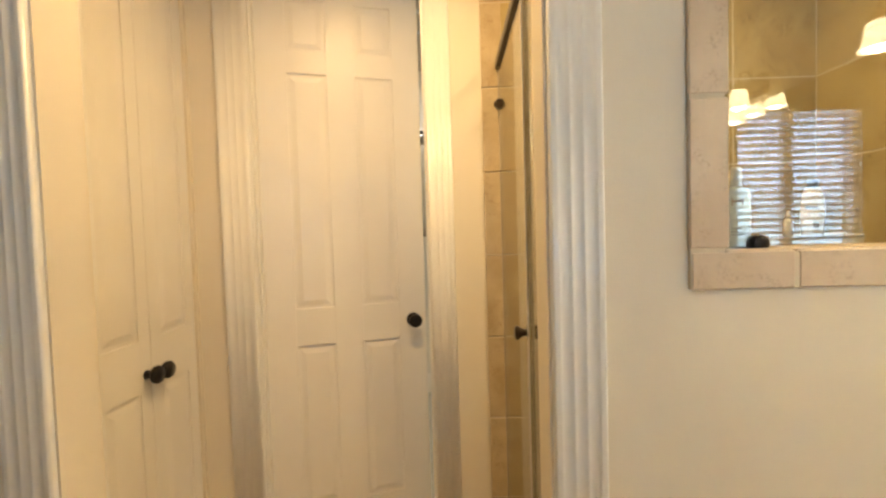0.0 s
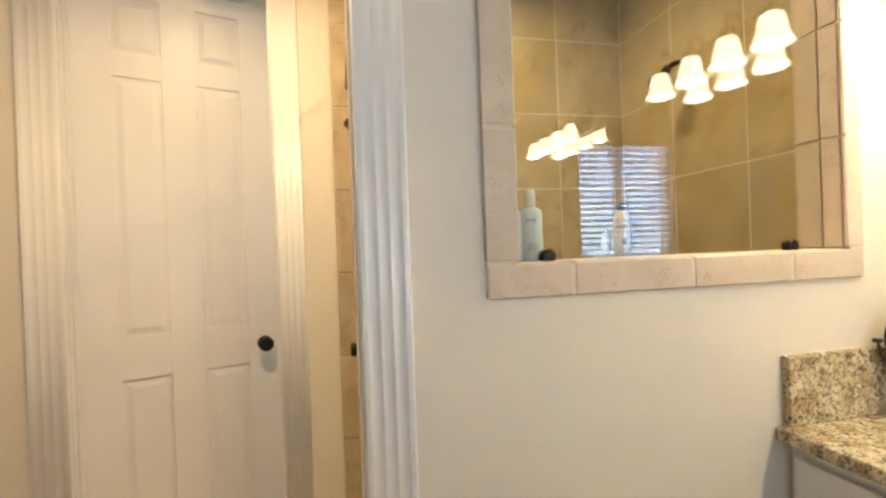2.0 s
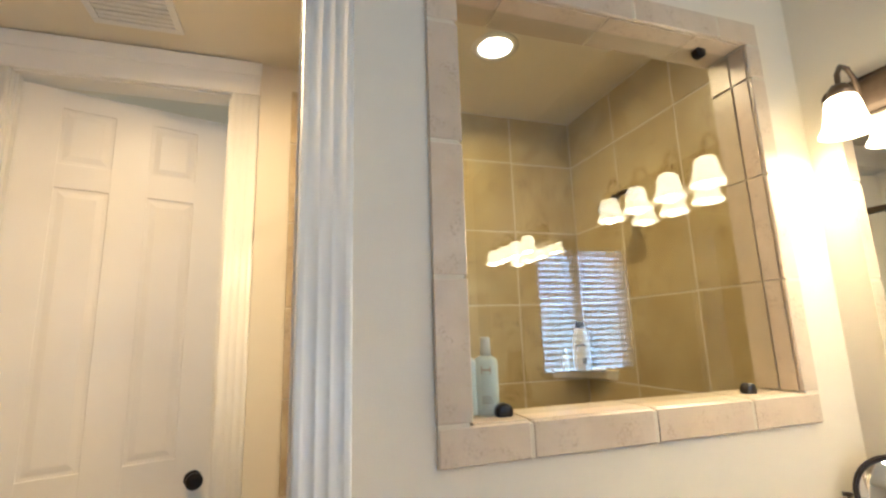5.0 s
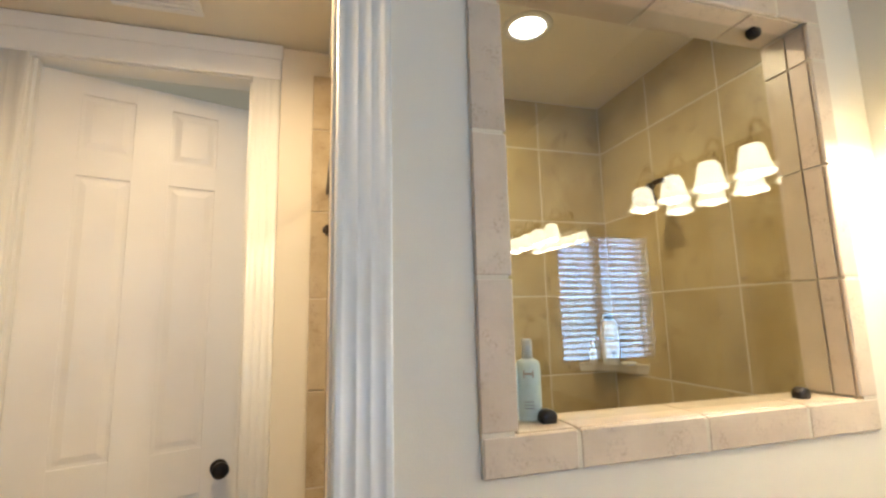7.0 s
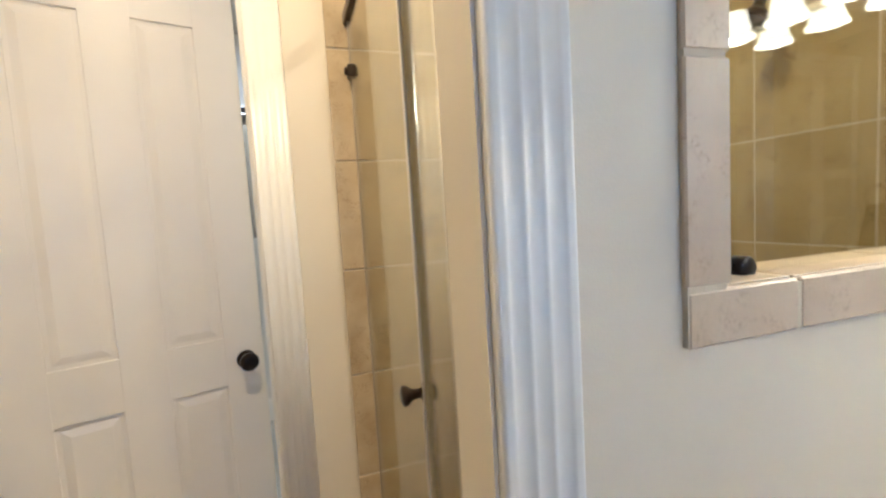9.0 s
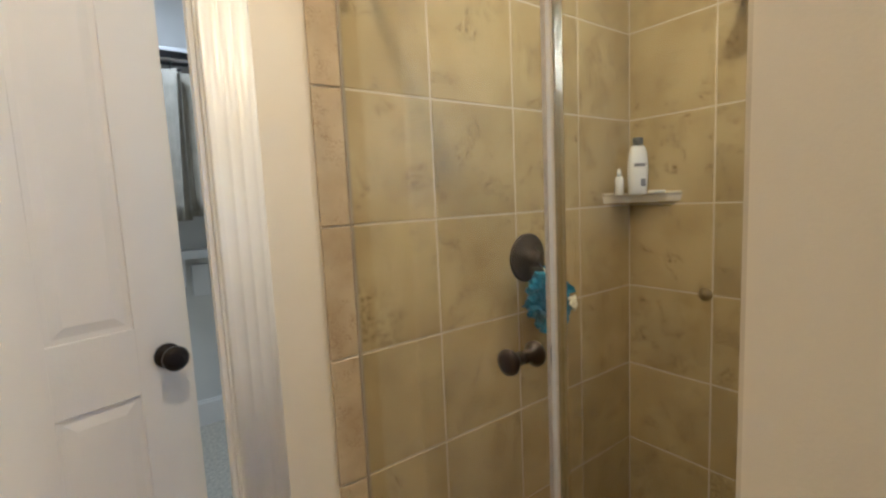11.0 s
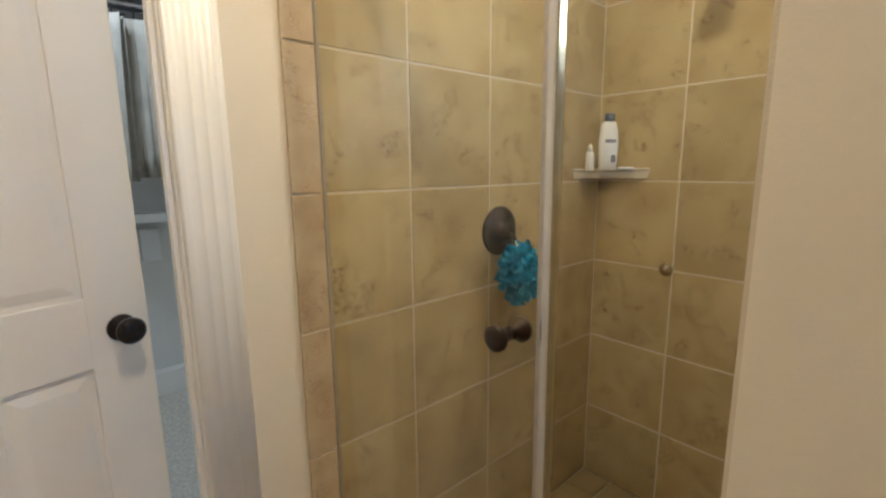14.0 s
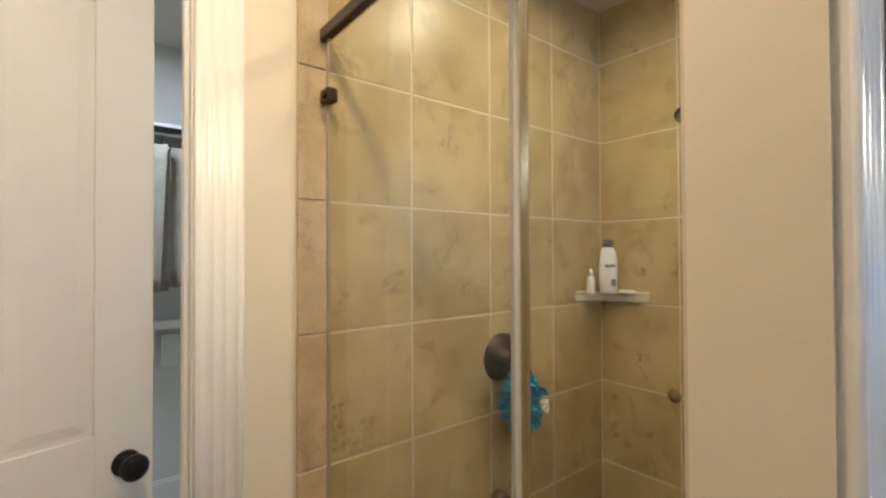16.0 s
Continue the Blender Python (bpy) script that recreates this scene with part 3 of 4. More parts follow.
part("print", boxes((-0.011, 0.011, -0.0182, -0.0165, 0.030, 0.032), (-0.009, 0.009, -0.0182, -0.0165, 0.036, 0.038), (-0.010, 0.010, -0.0182, -0.0165, 0.024, 0.026)), INK, mb, "small grey print")

bottle("conditioner_bottle", 1.787, 0.095, WZ0 - 0.0005, [(0, 0), (0.021, 0), (0.0235, 0.003), (0.0235, 0.104), (0.020, 0.112), (0.012, 0.117), (0, 0.117)], AQUA,
       [(0, 0.117), (0.0105, 0.117), (0.0105, 0.140), (0.0085, 0.147), (0, 0.147)], AQUA, "plain aqua bottle against the tiled jamb", squash=0.6, turn=-60)

valve = empty("shower_valve", pose(2.10, D - 0.006, 1.105, 90), "oil-rubbed bronze round shower valve with lever", "shower valve")
part("plate", lathe(B(), [(0, 0), (0.082, 0), (0.082, 0.004), (0.074, 0.010), (0.060, 0.012), (0.056, 0.016), (0.030, 0.020), (0.027, 0.045), (0.020, 0.055), (0, 0.055)], None, 40), BRONZE, valve)
part("lever", tube(B(), [(0, 0, 0.05), (0.004, -0.02, 0.062), (0.008, -0.055, 0.07), (0.01, -0.075, 0.07)], 0.008), BRONZE, valve)

head = empty("shower_fixture", pose(X2 - 0.006, 0.585, 2.0), "dark bronze shower head on a short arm", "shower fixture")
part("flange", lathe(B(), [(0, 0), (0.030, 0), (0.030, 0.004), (0.016, 0.012), (0, 0.012)], pose(0, 0, 0, 0, -90)), BRONZE, head)
part("arm", tube(B(), [(0, 0, 0), (-0.04, 0, 0.004), (-0.075, 0, -0.008), (-0.10, 0, -0.035)], 0.010), BRONZE, head)
hd = part("nozzle", lathe(B(), [(0, 0.045), (0.014, 0.045), (0.017, 0.02), (0.030, 0.0), (0.043, -0.018), (0.044, -0.030), (0.040, -0.033), (0, -0.033)], pose(-0.115, 0, -0.058, 0, 28)), BRONZE, head)
part("face", lathe(B(), [(0, 0), (0.036, 0), (0.036, 0.003), (0, 0.003)], pose(-0.115, 0, -0.058, 0, 28) @ pose(0, 0, -0.036)), GREYCAP, hd)
# faint brown stain on the tiles, modelled as a small raised cup shape
obj("suction_cup", lathe(B(), [(0, 0), (0.026, 0), (0.022, 0.003), (0.012, 0.005), (0.008, 0.014), (0, 0.015)], pose(X2 - 0.006, 0.70, 0.925, 0, -90)), STAIN, "faint round amber stain on the tiles", "suction cup")

# loofah: a ball of many crumpled mesh ruffles
rng = random.Random(4)
bm = B()
for k in range(260):
    d = Vector((rng.gauss(0, 1), rng.gauss(0, 1), rng.gauss(0, 1))).normalized()
    rr = rng.uniform(0.035, 0.058)
    c = Vector((d.x * rr * 0.95, d.y * rr * 0.8, d.z * rr * 1.18))
    q = d.to_track_quat("Z", "Y").to_matrix() @ Euler((rng.uniform(-0.7, 0.7), rng.uniform(-0.7, 0.7), rng.uniform(0, 6.3))).to_matrix()
    s = rng.uniform(0.012, 0.021)
    prev = None
    for i in range(7):
        u = i / 6 - 0.5
        a = c + q @ Vector((u * s * 2.2, math.sin(u * 9 + k) * s * 0.30, -s * 0.5))
        b = c + q @ Vector((u * s * 2.6, math.sin(u * 11 + k * 2) * s * 0.55, s * 0.7))
        va, vb = bm.verts.new(a), bm.verts.new(b)
        if prev:
            bm.faces.new((prev[0], va, vb, prev[1]))
        prev = (va, vb)
lf = empty("loofah", pose(2.105, D - 0.095, 0.975), "teal mesh bath puff hung on the valve lever", "bath puff")
lf.scale = (1.28, 1.1, 1.32)
lfp = part("mesh", bm, LOOFAH, lf)
bm = lathe(B(), [(0, -0.05), (0.03, -0.045), (0.05, -0.01), (0.045, 0.03), (0.02, 0.055), (0, 0.058)], None, 16)
part("core", bm, LOOFAH, lf)
part("cord", tube(B(), [(0.010, -0.060, 0.005), (0.022, -0.072, 0.012), (0.026, -0.070, -0.006), (0.016, -0.074, -0.016), (0.010, -0.066, -0.004), (0.020, -0.070, 0.004)], 0.006), ROPE, lf, "cream knotted cord")
part("loop", tube(B(), [(0.0, 0, 0.05), (-0.004, 0.015, 0.075), (0.002, 0.03, 0.082), (0.008, 0.015, 0.075), (0.004, 0, 0.05)], 0.0025), ROPE, lf)

# ---- ceiling fixtures ----
can = empty("recessed_light", pose(2.095, 0.505, SZ), "lit recessed ceiling light with white trim", "ceiling light")
part("trim_ring", lathe(B(), [(0.058, -0.001), (0.060, -0.006), (0.082, -0.005), (0.085, 0.0), (0.058, 0.0)], None, 40), PLASTIC, can)
part("lens", lathe(B(), [(0, -0.0035), (0.058, -0.0035), (0.058, -0.001), (0, -0.001)], None, 40), LENS, can, "glowing lens")
disc_lamp("shower_lamp", 2.095, 0.505, SZ - 0.008, CAN_LAMP, (1.0, 0.70, 0.32))
can2 = copy_thing(can, pose(1.14, 0.30, VZ))
disc_lamp("passage_lamp", 1.14, 0.30, VZ - 0.008, PASSAGE_LAMP, (1.0, 0.66, 0.30))
vent = empty("ceiling_vent", pose(0.88, 0.72, VZ), "white slatted ceiling fan grille", "vent")
part("frame", boxes((-0.14, 0.14, -0.14, -0.115, -0.014, 0), (-0.14, 0.14, 0.115, 0.14, -0.014, 0), (-0.14, -0.115, -0.115, 0.115, -0.014, 0), (0.115, 0.14, -0.115, 0.115, -0.014, 0), bevel=0.004), PLASTIC, vent)
part("backing", boxes((-0.115, 0.115, -0.115, 0.115, -0.003, -0.001)), PLASTIC, vent)
for i in range(9):
    y = -0.1 + i * 0.025
    part("slat", boxes((-0.115, 0.115, y - 0.008, y + 0.008, -0.011, -0.006), bevel=0.002), PLASTIC, vent)

# ---- vanity ----
top = obj("countertop", box(B(), 2.385, XV, -2.2, -0.0005, 0.865, 0.898, 0.006, 3), GRANITE, "speckled yellow granite countertop with eased edge", "countertop")
obj("backsplash", boxes((2.41, XV - 0.021, -0.021, -0.0005, 0.899, 1.062), bevel=0.003), GRANITE, "speckled granite side splash", "backsplash")
obj("backsplash", boxes((XV - 0.020, XV - 0.0005, -2.2, -0.0005, 0.899, 1.062), bevel=0.003), GRANITE, "speckled granite back splash", "backsplash")
for i in range(4):
    y1 = -0.001 - i * 0.549
    y0 = y1 - 0.547
    cb = empty("vanity_cabinet", pose(0, 0, 0), "white painted vanity cabinet under granite", "cabinet", "vanity cabinets")
    part("body", boxes((2.43, XV - 0.001, y0, y1, FZ + 0.09, 0.864), (2.48, XV - 0.001, y0, y1, FZ, FZ + 0.09), bevel=0.001), CABW, cb)
    dr = part("door", boxes((2.412, 2.429, y0 + 0.02, y1 - 0.02, FZ + 0.12, 0.83), bevel=0.003), CABW, cb)
    part("panel", boxes((2.408, 2.412, y0 + 0.08, y1 - 0.08, FZ + 0.18, 0.77), bevel=0.0015), CABW, dr)
    part("knob", lathe(B(), [(0, 0), (0.006, 0), (0.006, 0.012), (0.014, 0.02), (0.012, 0.028), (0, 0.03)], pose(2.412, y0 + 0.06, 0.70, 0, -90), 16), BRONZE, dr, "dark bronze knob")
obj("vanity_mirror", boxes((XV - 0.006, XV - 0.0005, -2.2, -0.085, 1.066, 1.950), bevel=0.0015), MIRROR, "large frameless wall mirror above the vanity", "mirror")


def vanity_light(m, label):
    """Bar with four bell shades; own space: wall at x=0, the bar runs along y."""
    v = empty("vanity_light", m, label, "wall light", "vanity lights")
    bm = box(B(), -0.022, 0, -0.33, 0.33, -0.05, 0.05, 0.02, 4)
    part("backplate", bm, FIXTURE, v)
    for i in range(4):
        y = -0.245 + i * 0.1633
        arm = [(-0.02, y, 0.0), (-0.03, y, 0.05), (-0.05, y, 0.075), (-0.075, y, 0.075), (-0.092, y, 0.05), (-0.095, y, 0.015)]
        part("arm", tube(B(), arm, 0.006), FIXTURE, v)
        part("socket", lathe(B(), [(0, 0.022), (0.016, 0.020), (0.024, 0.008), (0.027, -0.012), (0, -0.012)], pose(-0.095, y, 0)), FIXTURE, v)
        s = part("shade", lathe(B(), [(0.024, -0.010), (0.032, -0.016), (0.037, -0.035), (0.041, -0.065), (0.048, -0.088), (0.057, -0.104), (0.055, -0.105), (0.046, -0.088), (0.039, -0.065), (0.035, -0.035), (0.029, -0.017)], pose(-0.095, y, 0)), SHADE, v, "lit frosted bell glass shade")
        w = m @ Vector((-0.095, y, -0.085))
        bulb("vanity_bulb", w.x, w.y, w.z, BULB, WARM, 0.03)
    return v


vanity_light(pose(XV, -0.395, 2.028), "four-light dark bronze bar with lit bell shades")
vanity_light(pose(XV, -1.63, 2.028), "four-light dark bronze bar with lit bell shades")

mk = empty("makeup_mirror", pose(2.738, -0.100, 0.8985, 0, 0, -40), "round tilting make-up mirror on a dark bronze stand", "mirror")
part("base", lathe(B(), [(0, 0), (0.052, 0), (0.052, 0.006), (0.046, 0.012), (0.024, 0.016), (0.020, 0.05), (0.016, 0.085), (0.011, 0.092), (0, 0.092)], None, 32), BRONZE, mk)
yk = [(0.102 * math.cos(a), 0, 0.185 + 0.102 * math.sin(a)) for a in [math.pi + math.pi * i / 20 for i in range(21)]]
part("yoke", tube(B(), yk, 0.0035), BRONZE, mk)
dm = part("rim", lathe(B(), [(0.088, -0.005), (0.091, -0.004), (0.0915, 0.004), (0.088, 0.006), (0.086, 0.003), (0.086, -0.003), (0.088, -0.005)], pose(0, 0, 0.185, 79), 48), BRONZE, mk)
part("glass", lathe(B(), [(0, -0.003), (0.0865, -0.003), (0.0865, 0.003), (0, 0.003)], pose(0, 0, 0.185, 79), 48), MIRROR, dm, "mirror glass")
for s in (-1, 1):
    part("pivot", tube(B(), [(s * 0.094, 0, 0.185), (s * 0.112, 0, 0.185)], 0.005), BRONZE, mk)

# ---- back of the bathroom ----
w2 = empty("window_2", pose(0, 0, 0), "white framed window with open horizontal blinds", "window", kind="structure")
part("window_frame", boxes((BX0, BX0 + 0.04, YB - 0.09, YB - 0.04, BZ0, BZ1), (BX1 - 0.04, BX1, YB - 0.09, YB - 0.04, BZ0, BZ1), (BX0 + 0.04, BX1 - 0.04, YB - 0.09, YB - 0.04, BZ0, BZ0 + 0.04), (BX0 + 0.04, BX1 - 0.04, YB - 0.09, YB - 0.04, BZ1 - 0.04, BZ1), (1.80, 1.87, YB - 0.09, YB - 0.04, BZ0 + 0.04, BZ1 - 0.04), bevel=0.003), WHITE, w2)
part("window_sill", boxes((BX0 - 0.03, BX1 + 0.03, YB - 0.04, YB + 0.03, BZ0 - 0.025, BZ0), bevel=0.004), WHITE, w2)
pn = part("pane", boxes((BX0 + 0.04, BX1 - 0.04, YB - 0.070, YB - 0.069, BZ0 + 0.04, BZ1 - 0.04)), PANEGLASS, w2)
pn.visible_shadow = False
blind = empty("window_blind", pose(0, 0, 0), "white horizontal slat blind with slats open", "blind")
part("headrail", boxes((BX0 + 0.01, BX1 - 0.01, YB - 0.035, YB + 0.005, BZ1 - 0.04, BZ1 - 0.002), bevel=0.003), SLAT, blind)
for i in range(21):
    z = BZ0 + 0.035 + i * 0.0495
    for xa, xb in ((BX0 + 0.015, 1.83), (1.84, BX1 - 0.015)):
        bm = box(B(), xa, xb, -0.024, 0.024, -0.0013, 0.0013)
        o = part("slat", bm, SLAT, blind)
        o.matrix_local = pose(0, YB - 0.012, z, 27)
part("bottom_rail", boxes((BX0 + 0.015, BX1 - 0.015, YB - 0.03, YB, BZ0 + 0.002, BZ0 + 0.016), bevel=0.003), SLAT, blind)

bd = bpy.data.materials.new("outdoor_view")
bd.use_nodes = True
n, l = bd.node_tree.nodes, bd.node_tree.links
geo, sep, rmp, noi = n.new("ShaderNodeNewGeometry"), n.new("ShaderNodeSeparateXYZ"), n.new("ShaderNodeValToRGB"), n.new("ShaderNodeTexNoise")
em = n.new("ShaderNodeEmission")
n.remove(n["Principled BSDF"])
l.new(geo.outputs["Position"], sep.inputs[0]), l.new(geo.outputs["Position"], noi.inputs["Vector"])
noi.inputs["Scale"].default_value, noi.inputs["Detail"].default_value = 1.2, 6
md = n.new("ShaderNodeMath")
md.operation = "MULTIPLY_ADD"
md.inputs[1].default_value, md.inputs[2].default_value = 0.7, -0.35
l.new(noi.outputs["Fac"], md.inputs[0])
ad = n.new("ShaderNodeMath")
ad.operation = "ADD"
l.new(sep.outputs["Z"], ad.inputs[0]), l.new(md.outputs[0], ad.inputs[1])
mr = n.new("ShaderNodeMapRange")
mr.inputs["From Min"].default_value, mr.inputs["From Max"].default_value = -1, 5
l.new(ad.outputs[0], mr.inputs["Value"]), l.new(mr.outputs[0], rmp.inputs[0])
e = rmp.color_ramp.elements
e[0].position, e[0].color = 0.30, (0.35, 0.38, 0.42, 1)
e[1].position, e[1].color = 0.62, (0.34, 0.52, 1.0, 1)
k = e.new(0.38)
k.color = (0.16, 0.26, 0.14, 1)
k = e.new(0.46)
k.color = (0.20, 0.30, 0.22, 1)
k = e.new(0.50)
k.color = (0.40, 0.56, 0.95, 1)
l.new(rmp.outputs[0], em.inputs[0])
em.inputs[1].default_value = OUTSIDE
l.new(em.outputs[0], n["Material Output"].inputs[0])
structure("backdrop", boxes((-6, 9, -7.05, -7.0, -1.5, 6)), bd, "blue sky over a green garden")

lc = empty("linen_cabinet", pose(0, 0, 0), "tall white cabinet with glazed doors", "cabinet")
CX0, CX1, CY = -0.42, 0.62, YB + 0.30
part("body", boxes((CX0, CX0 + 0.03, YB + 0.001, CY, FZ, 2.47), (CX1 - 0.03, CX1, YB + 0.001, CY, FZ, 2.47), (CX0 + 0.03, CX1 - 0.03, YB + 0.001, YB + 0.02, FZ, 2.47), (CX0 + 0.03, CX1 - 0.03, YB + 0.02, CY, FZ, FZ + 0.1), (CX0 - 0.02, CX1 + 0.02, YB + 0.001, CY + 0.03, 2.47, 2.53), bevel=0.003), CABW, lc)
for i in range(5):
    z = 0.35 + i * 0.4
    part("shelf", boxes((CX0 + 0.031, CX1 - 0.031, YB + 0.021, CY - 0.01, z, z + 0.018)), CABW, lc)
for k in range(2):
    x0 = CX0 + 0.005 + k * 0.516
    x1 = x0 + 0.512
    dr = part("door", boxes((x0, x0 + 0.08, CY + 0.001, CY + 0.021, FZ + 0.1, 2.46), (x1 - 0.08, x1, CY + 0.001, CY + 0.021, FZ + 0.1, 2.46), (x0 + 0.08, x1 - 0.08, CY + 0.001, CY + 0.021, FZ + 0.1, 0.25), (x0 + 0.08, x1 - 0.08, CY + 0.001, CY + 0.021, 1.5, 1.58), (x0 + 0.08, x1 - 0.08, CY + 0.001, CY + 0.021, 2.36, 2.46), bevel=0.003), CABW, lc)
    for z0, z1 in ((0.25, 1.5), (1.58, 2.36)):
        part("pane", boxes((x0 + 0.08, x1 - 0.08, CY + 0.010, CY + 0.013, z0, z1)), PANEGLASS, dr)


def towel_ring(m):
    t = empty("towel_ring", m, "dark bronze wall towel ring", "towel ring", "towel rings")
    part("post", lathe(B(), [(0, 0), (0.024, 0), (0.022, 0.008), (0.009, 0.012), (0.009, 0.05), (0, 0.052)], pose(0, 0, 0, 0, 90), 18), BRONZE, t)
    part("ring", tube(B(), [(0.045, 0.08 * math.sin(a), -0.085 + 0.08 * math.cos(a)) for a in [2 * math.pi * i / 28 for i in range(29)]], 0.005, 8), BRONZE, t)
    bm = B()
    for s, xo in ((1, 0.052), (-1, 0.036)):
        cols = []
        for i in range(15):
            u = i / 14
            cols.append([bm.verts.new((xo + 0.010 * math.sin(u * 15 + s) * (0.3 + v), (u - 0.5) * (0.12 + 0.12 * v), -0.155 - v * (0.40 if s > 0 else 0.34))) for v in (0, 0.25, 0.5, 0.75, 1)])
        for a, b in zip(cols, cols[1:]):
            for k in range(4):
                f = bm.faces.new((a[k], a[k + 1], b[k + 1], b[k]))
                f.smooth = True
    o = obj("towel", bm, DARKCLOTH, "dark brown towel hanging in a ring", "towel", "towels")
    o.matrix_world = m
    sm = o.modifiers.new("thickness", "SOLIDIFY")
    sm.thickness = 0.006
    return t


towel_ring(pose(XW, -2.02, 1.42))
towel_ring(pose(XW, -1.72, 1.42))
towel_ring(pose(2.50, YB, 1.47, 0, 0, 90))

# ---- closet ----
cl = empty("closet_lamp", pose(1.0, 2.2, RZ), "white closet ceiling lamp", "ceiling light")
part("pan", lathe(B(), [(0.17, 0), (0.175, -0.02), (0.165, -0.03), (0.165, 0)], None, 32), PLASTIC, cl)
ws = empty("closet_shelf", pose(0, 0, 0), "white wire closet shelf with hanging rod", "shelf")
RY, ROD = 2.85, 2.13
part("rod", tube(B(), [(0.01, RY, ROD), (2.29, RY, ROD)], 0.012), CHROME, ws, "white hanging rod")
part("front_bar", boxes((0.005, 2.295, RY - 0.02, RY - 0.008, ROD + 0.04, ROD + 0.06), bevel=0.002), PLASTIC, ws)
part("deck", boxes((0.005, 2.295, RY - 0.008, 3.145, ROD + 0.05, ROD + 0.056)), GREYCAP, ws)
lsh = empty("closet_ledge", pose(0, 0, 0), "white lower wire shelf on brackets", "shelf")
part("deck", boxes((1.05, 2.29, 2.98, 3.148, 1.06, 1.075), (1.05, 2.29, 2.975, 2.982, 1.03, 1.08), bevel=0.002), PLASTIC, lsh)
for x in (1.30, 1.85):
    part("bracket", boxes((x, x + 0.02, 3.02, 3.148, 0.86, 1.058), bevel=0.003), PLASTIC, lsh)
obj("wall_plate", boxes((1.36, 1.46, 3.125, 3.1495, 0.78, 0.98), bevel=0.006), PLASTIC, "white plastic box on the closet wall", "wall box")


def trousers(x, mat, turn, length):
    t = empty("hanging_trousers", pose(x, RY, ROD, 0, 0, turn), "khaki trousers on a black hanger", "trousers", "hanging clothes")
    part("hanger", tube(tube(B(), [(0, 0.0, -0.012), (0.0, 0.016, 0.004), (0, 0.012, 0.018), (0, -0.006, 0.018), (0, -0.014, 0.0), (0, 0.0, -0.03), (0, 0, -0.065)], 0.003, 8), [(0, -0.16, -0.075), (0, 0.16, -0.075)], 0.006, 8), BLACKPL, t, "black hanger")
    bm = B()
    for s in (-1, 1):
        cols = []
        for i in range(21):
            u = i / 20 - 0.5
            col = []
            for k in range(10):
                v = k / 9
                fold = 0.014 * math.sin(u * 26 + s + x * 40) * (0.4 + v) + 0.008 * math.sin(u * 55 + v * 2)
                col.append(bm.verts.new((s * (0.012 + 0.012 * v) + fold, u * (0.30 - 0.05 * v), -0.07 - v * length)))
            cols.append(col)
        for a, b in zip(cols, cols[1:]):
            for k in range(9):
                f = bm.faces.new((a[k], a[k + 1], b[k + 1], b[k]))
                f.smooth = True
    o = part("cloth", bm, mat, t)
    o.modifiers.new("thickness", "SOLIDIFY").thickness = 0.004
    return t


for i, x in enumerate((1.14, 1.24, 1.33, 1.42, 1.50, 1.60, 1.71)):
    trousers(x, (KHAKI, KHAKI2)[i % 2], (8, -12, 15, -6, 10, -9, 5)[i] * 1.5 + 72, (0.74, 0.80, 0.72, 0.78, 0.75, 0.8, 0.7)[i])

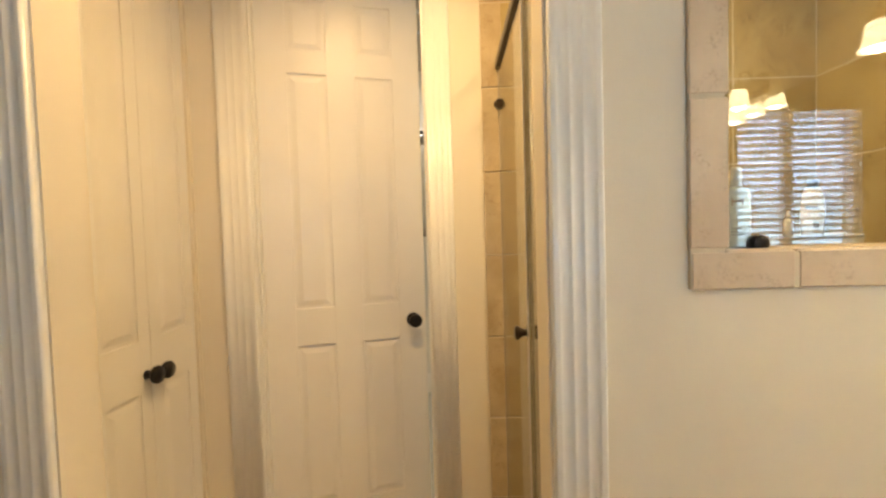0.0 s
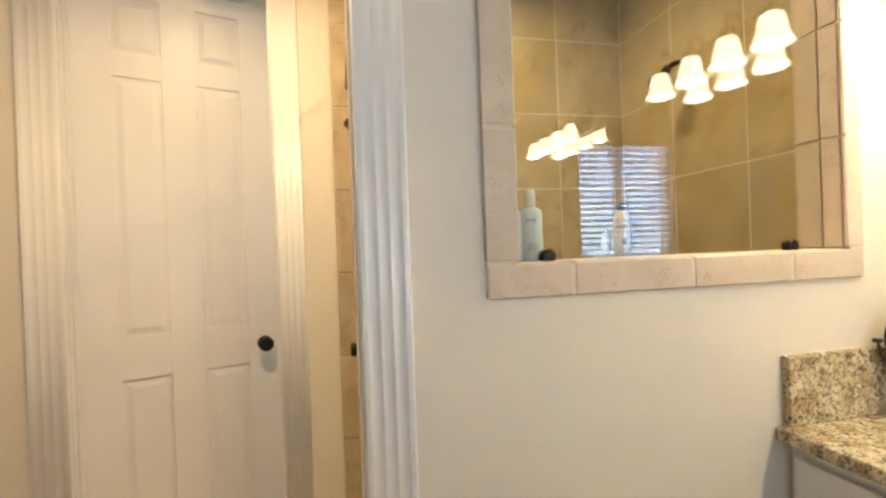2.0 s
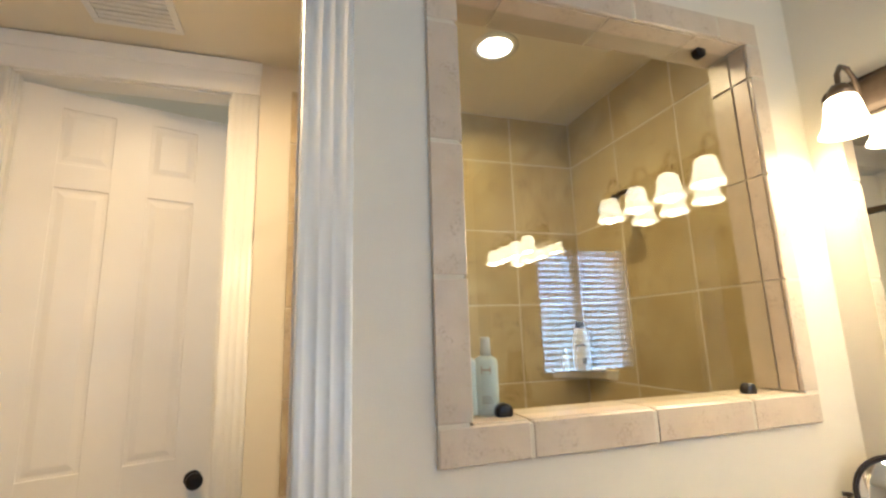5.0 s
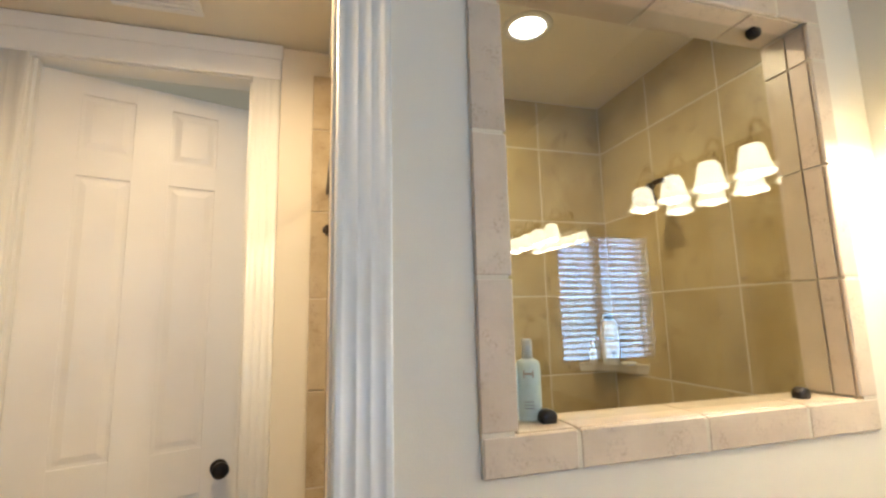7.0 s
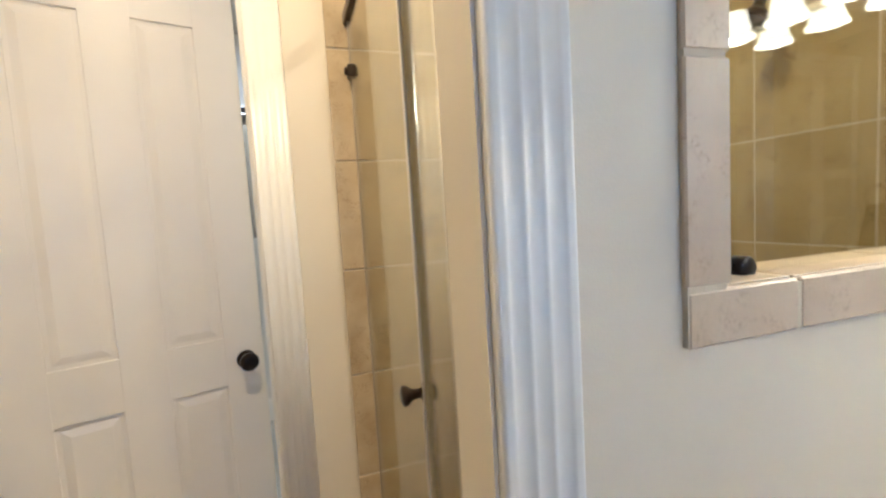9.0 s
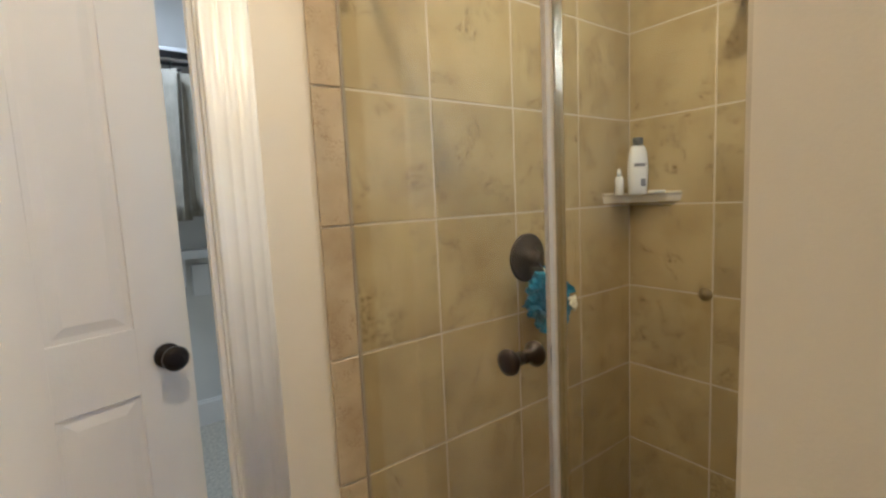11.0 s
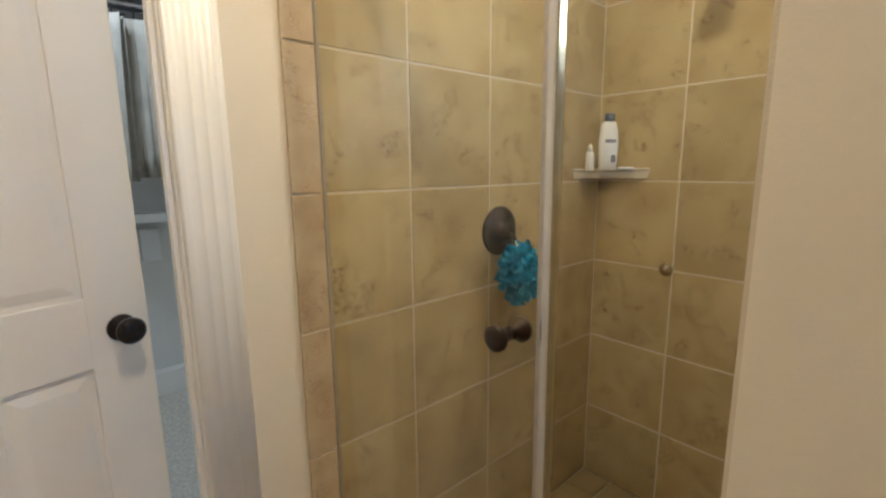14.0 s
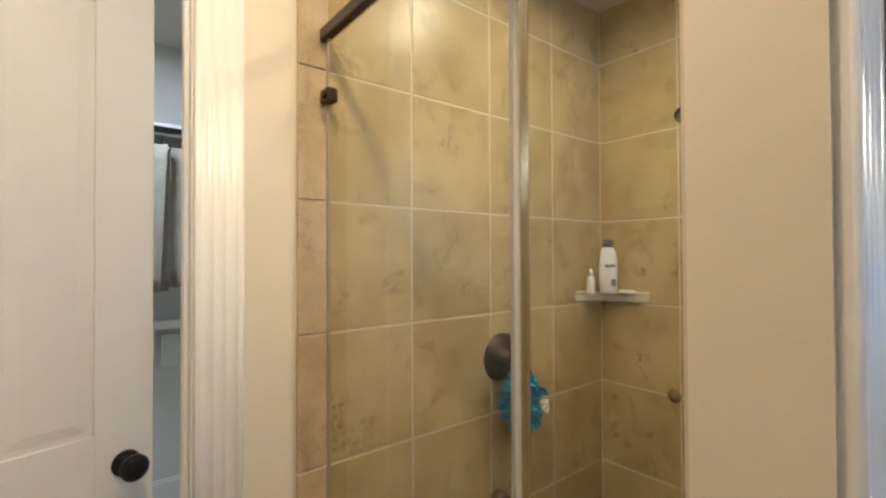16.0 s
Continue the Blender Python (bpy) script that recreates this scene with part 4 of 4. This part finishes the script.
# ---- shower tiles, piece by piece ----
side = bpy.data.objects["wall_end"]
back = bpy.data.objects["wall_shower"]
front = bpy.data.objects["wall_tiled_window"]
fl = bpy.data.objects["floor_shower"]
part("grout_bed", boxes((1.396, X2, D - 0.0058, D - 0.0002, FZ, SZ)), GROUT, side, "pale grout")
part("grout_bed", boxes((X2 - 0.0058, X2 - 0.0002, T, D - 0.004, FZ, SZ)), GROUT, back, "pale grout")
part("grout_bed", boxes((XJ + 0.005, WX0 - 0.01, T + 0.0002, T + 0.0058, FZ, SZ), (WX1 + 0.01, X2 - 0.004, T + 0.0002, T + 0.0058, FZ, SZ), (WX0 - 0.01, WX1 + 0.01, T + 0.0002, T + 0.0058, FZ, WZ0 - 0.01), (WX0 - 0.01, WX1 + 0.01, T + 0.0002, T + 0.0058, WZ1 + 0.01, SZ)), GROUT, front, "pale grout")
zs = [FZ] + [0.923 + PITCH * k for k in (-2, -1, 0, 1, 2, 3, 4)] + [SZ]
g = 0.0027
shared = {}


def tile(x0, x1, y0, y1, z0, z1, mat, parent):
    size = (round(x1 - x0, 4), round(y1 - y0, 4), round(z1 - z0, 4), mat.name)
    if size not in shared:
        w, d, h = size[:3]
        shared[size] = mesh_of("tile", box(B(), -w / 2, w / 2, -d / 2, d / 2, -h / 2, h / 2, 0.0016, 1), mat)
    o = new("tile", shared[size])
    o.parent = parent
    o.location = ((x0 + x1) / 2, (y0 + y1) / 2, (z0 + z1) / 2)


for z0, z1 in zip(zs, zs[1:]):
    cols = [1.475, 1.735, 2.053, 2.383, X2 - 0.006]
    tile(1.394, 1.475 - 0.0005, D - 0.010, D - 0.001, z0 + g, z1 - g, BULLNOSE, side)
    for a, b in zip(cols, cols[1:]):
        tile(a + (0.0005 if a == cols[0] else g), b - g, D - 0.007, D - 0.001, z0 + g, z1 - g, TILE, side)
    ys = [T + 0.008, 0.346, 0.676, D - 0.006]
    for a, b in zip(ys, ys[1:]):
        tile(X2 - 0.007, X2 - 0.001, a + g, b - g, z0 + g, z1 - g, TILE, back)
    for a, b in zip([XJ + 0.006, WX0 - 0.008], [WX0 - 0.008, None]):
        if b:
            tile(a + g, b - g, T + 0.001, T + 0.007, z0 + g, z1 - g, TILE, front)
    if z1 < WZ0 or z0 > WZ1:
        for a, b in zip([WX0 - 0.008, 2.05, 2.38], [2.05, 2.38, X2 - 0.01]):
            tile(a + g, b - g, T + 0.001, T + 0.007, z0 + g, z1 - g, TILE, front)
fx = [1.512 + 0.15 * i for i in range(9)]
fy = [T + 0.008 + 0.15 * i for i in range(7)]
for a in fx:
    for b in fy:
        x1, y1 = min(a + 0.15, X2 - 0.007), min(b + 0.15, D - 0.007)
        if x1 - a > 0.02 and y1 - b > 0.02:
            tile(a + g, x1 - g, b + g, y1 - g, FZ - 0.008, FZ, FLOORTILE, fl)
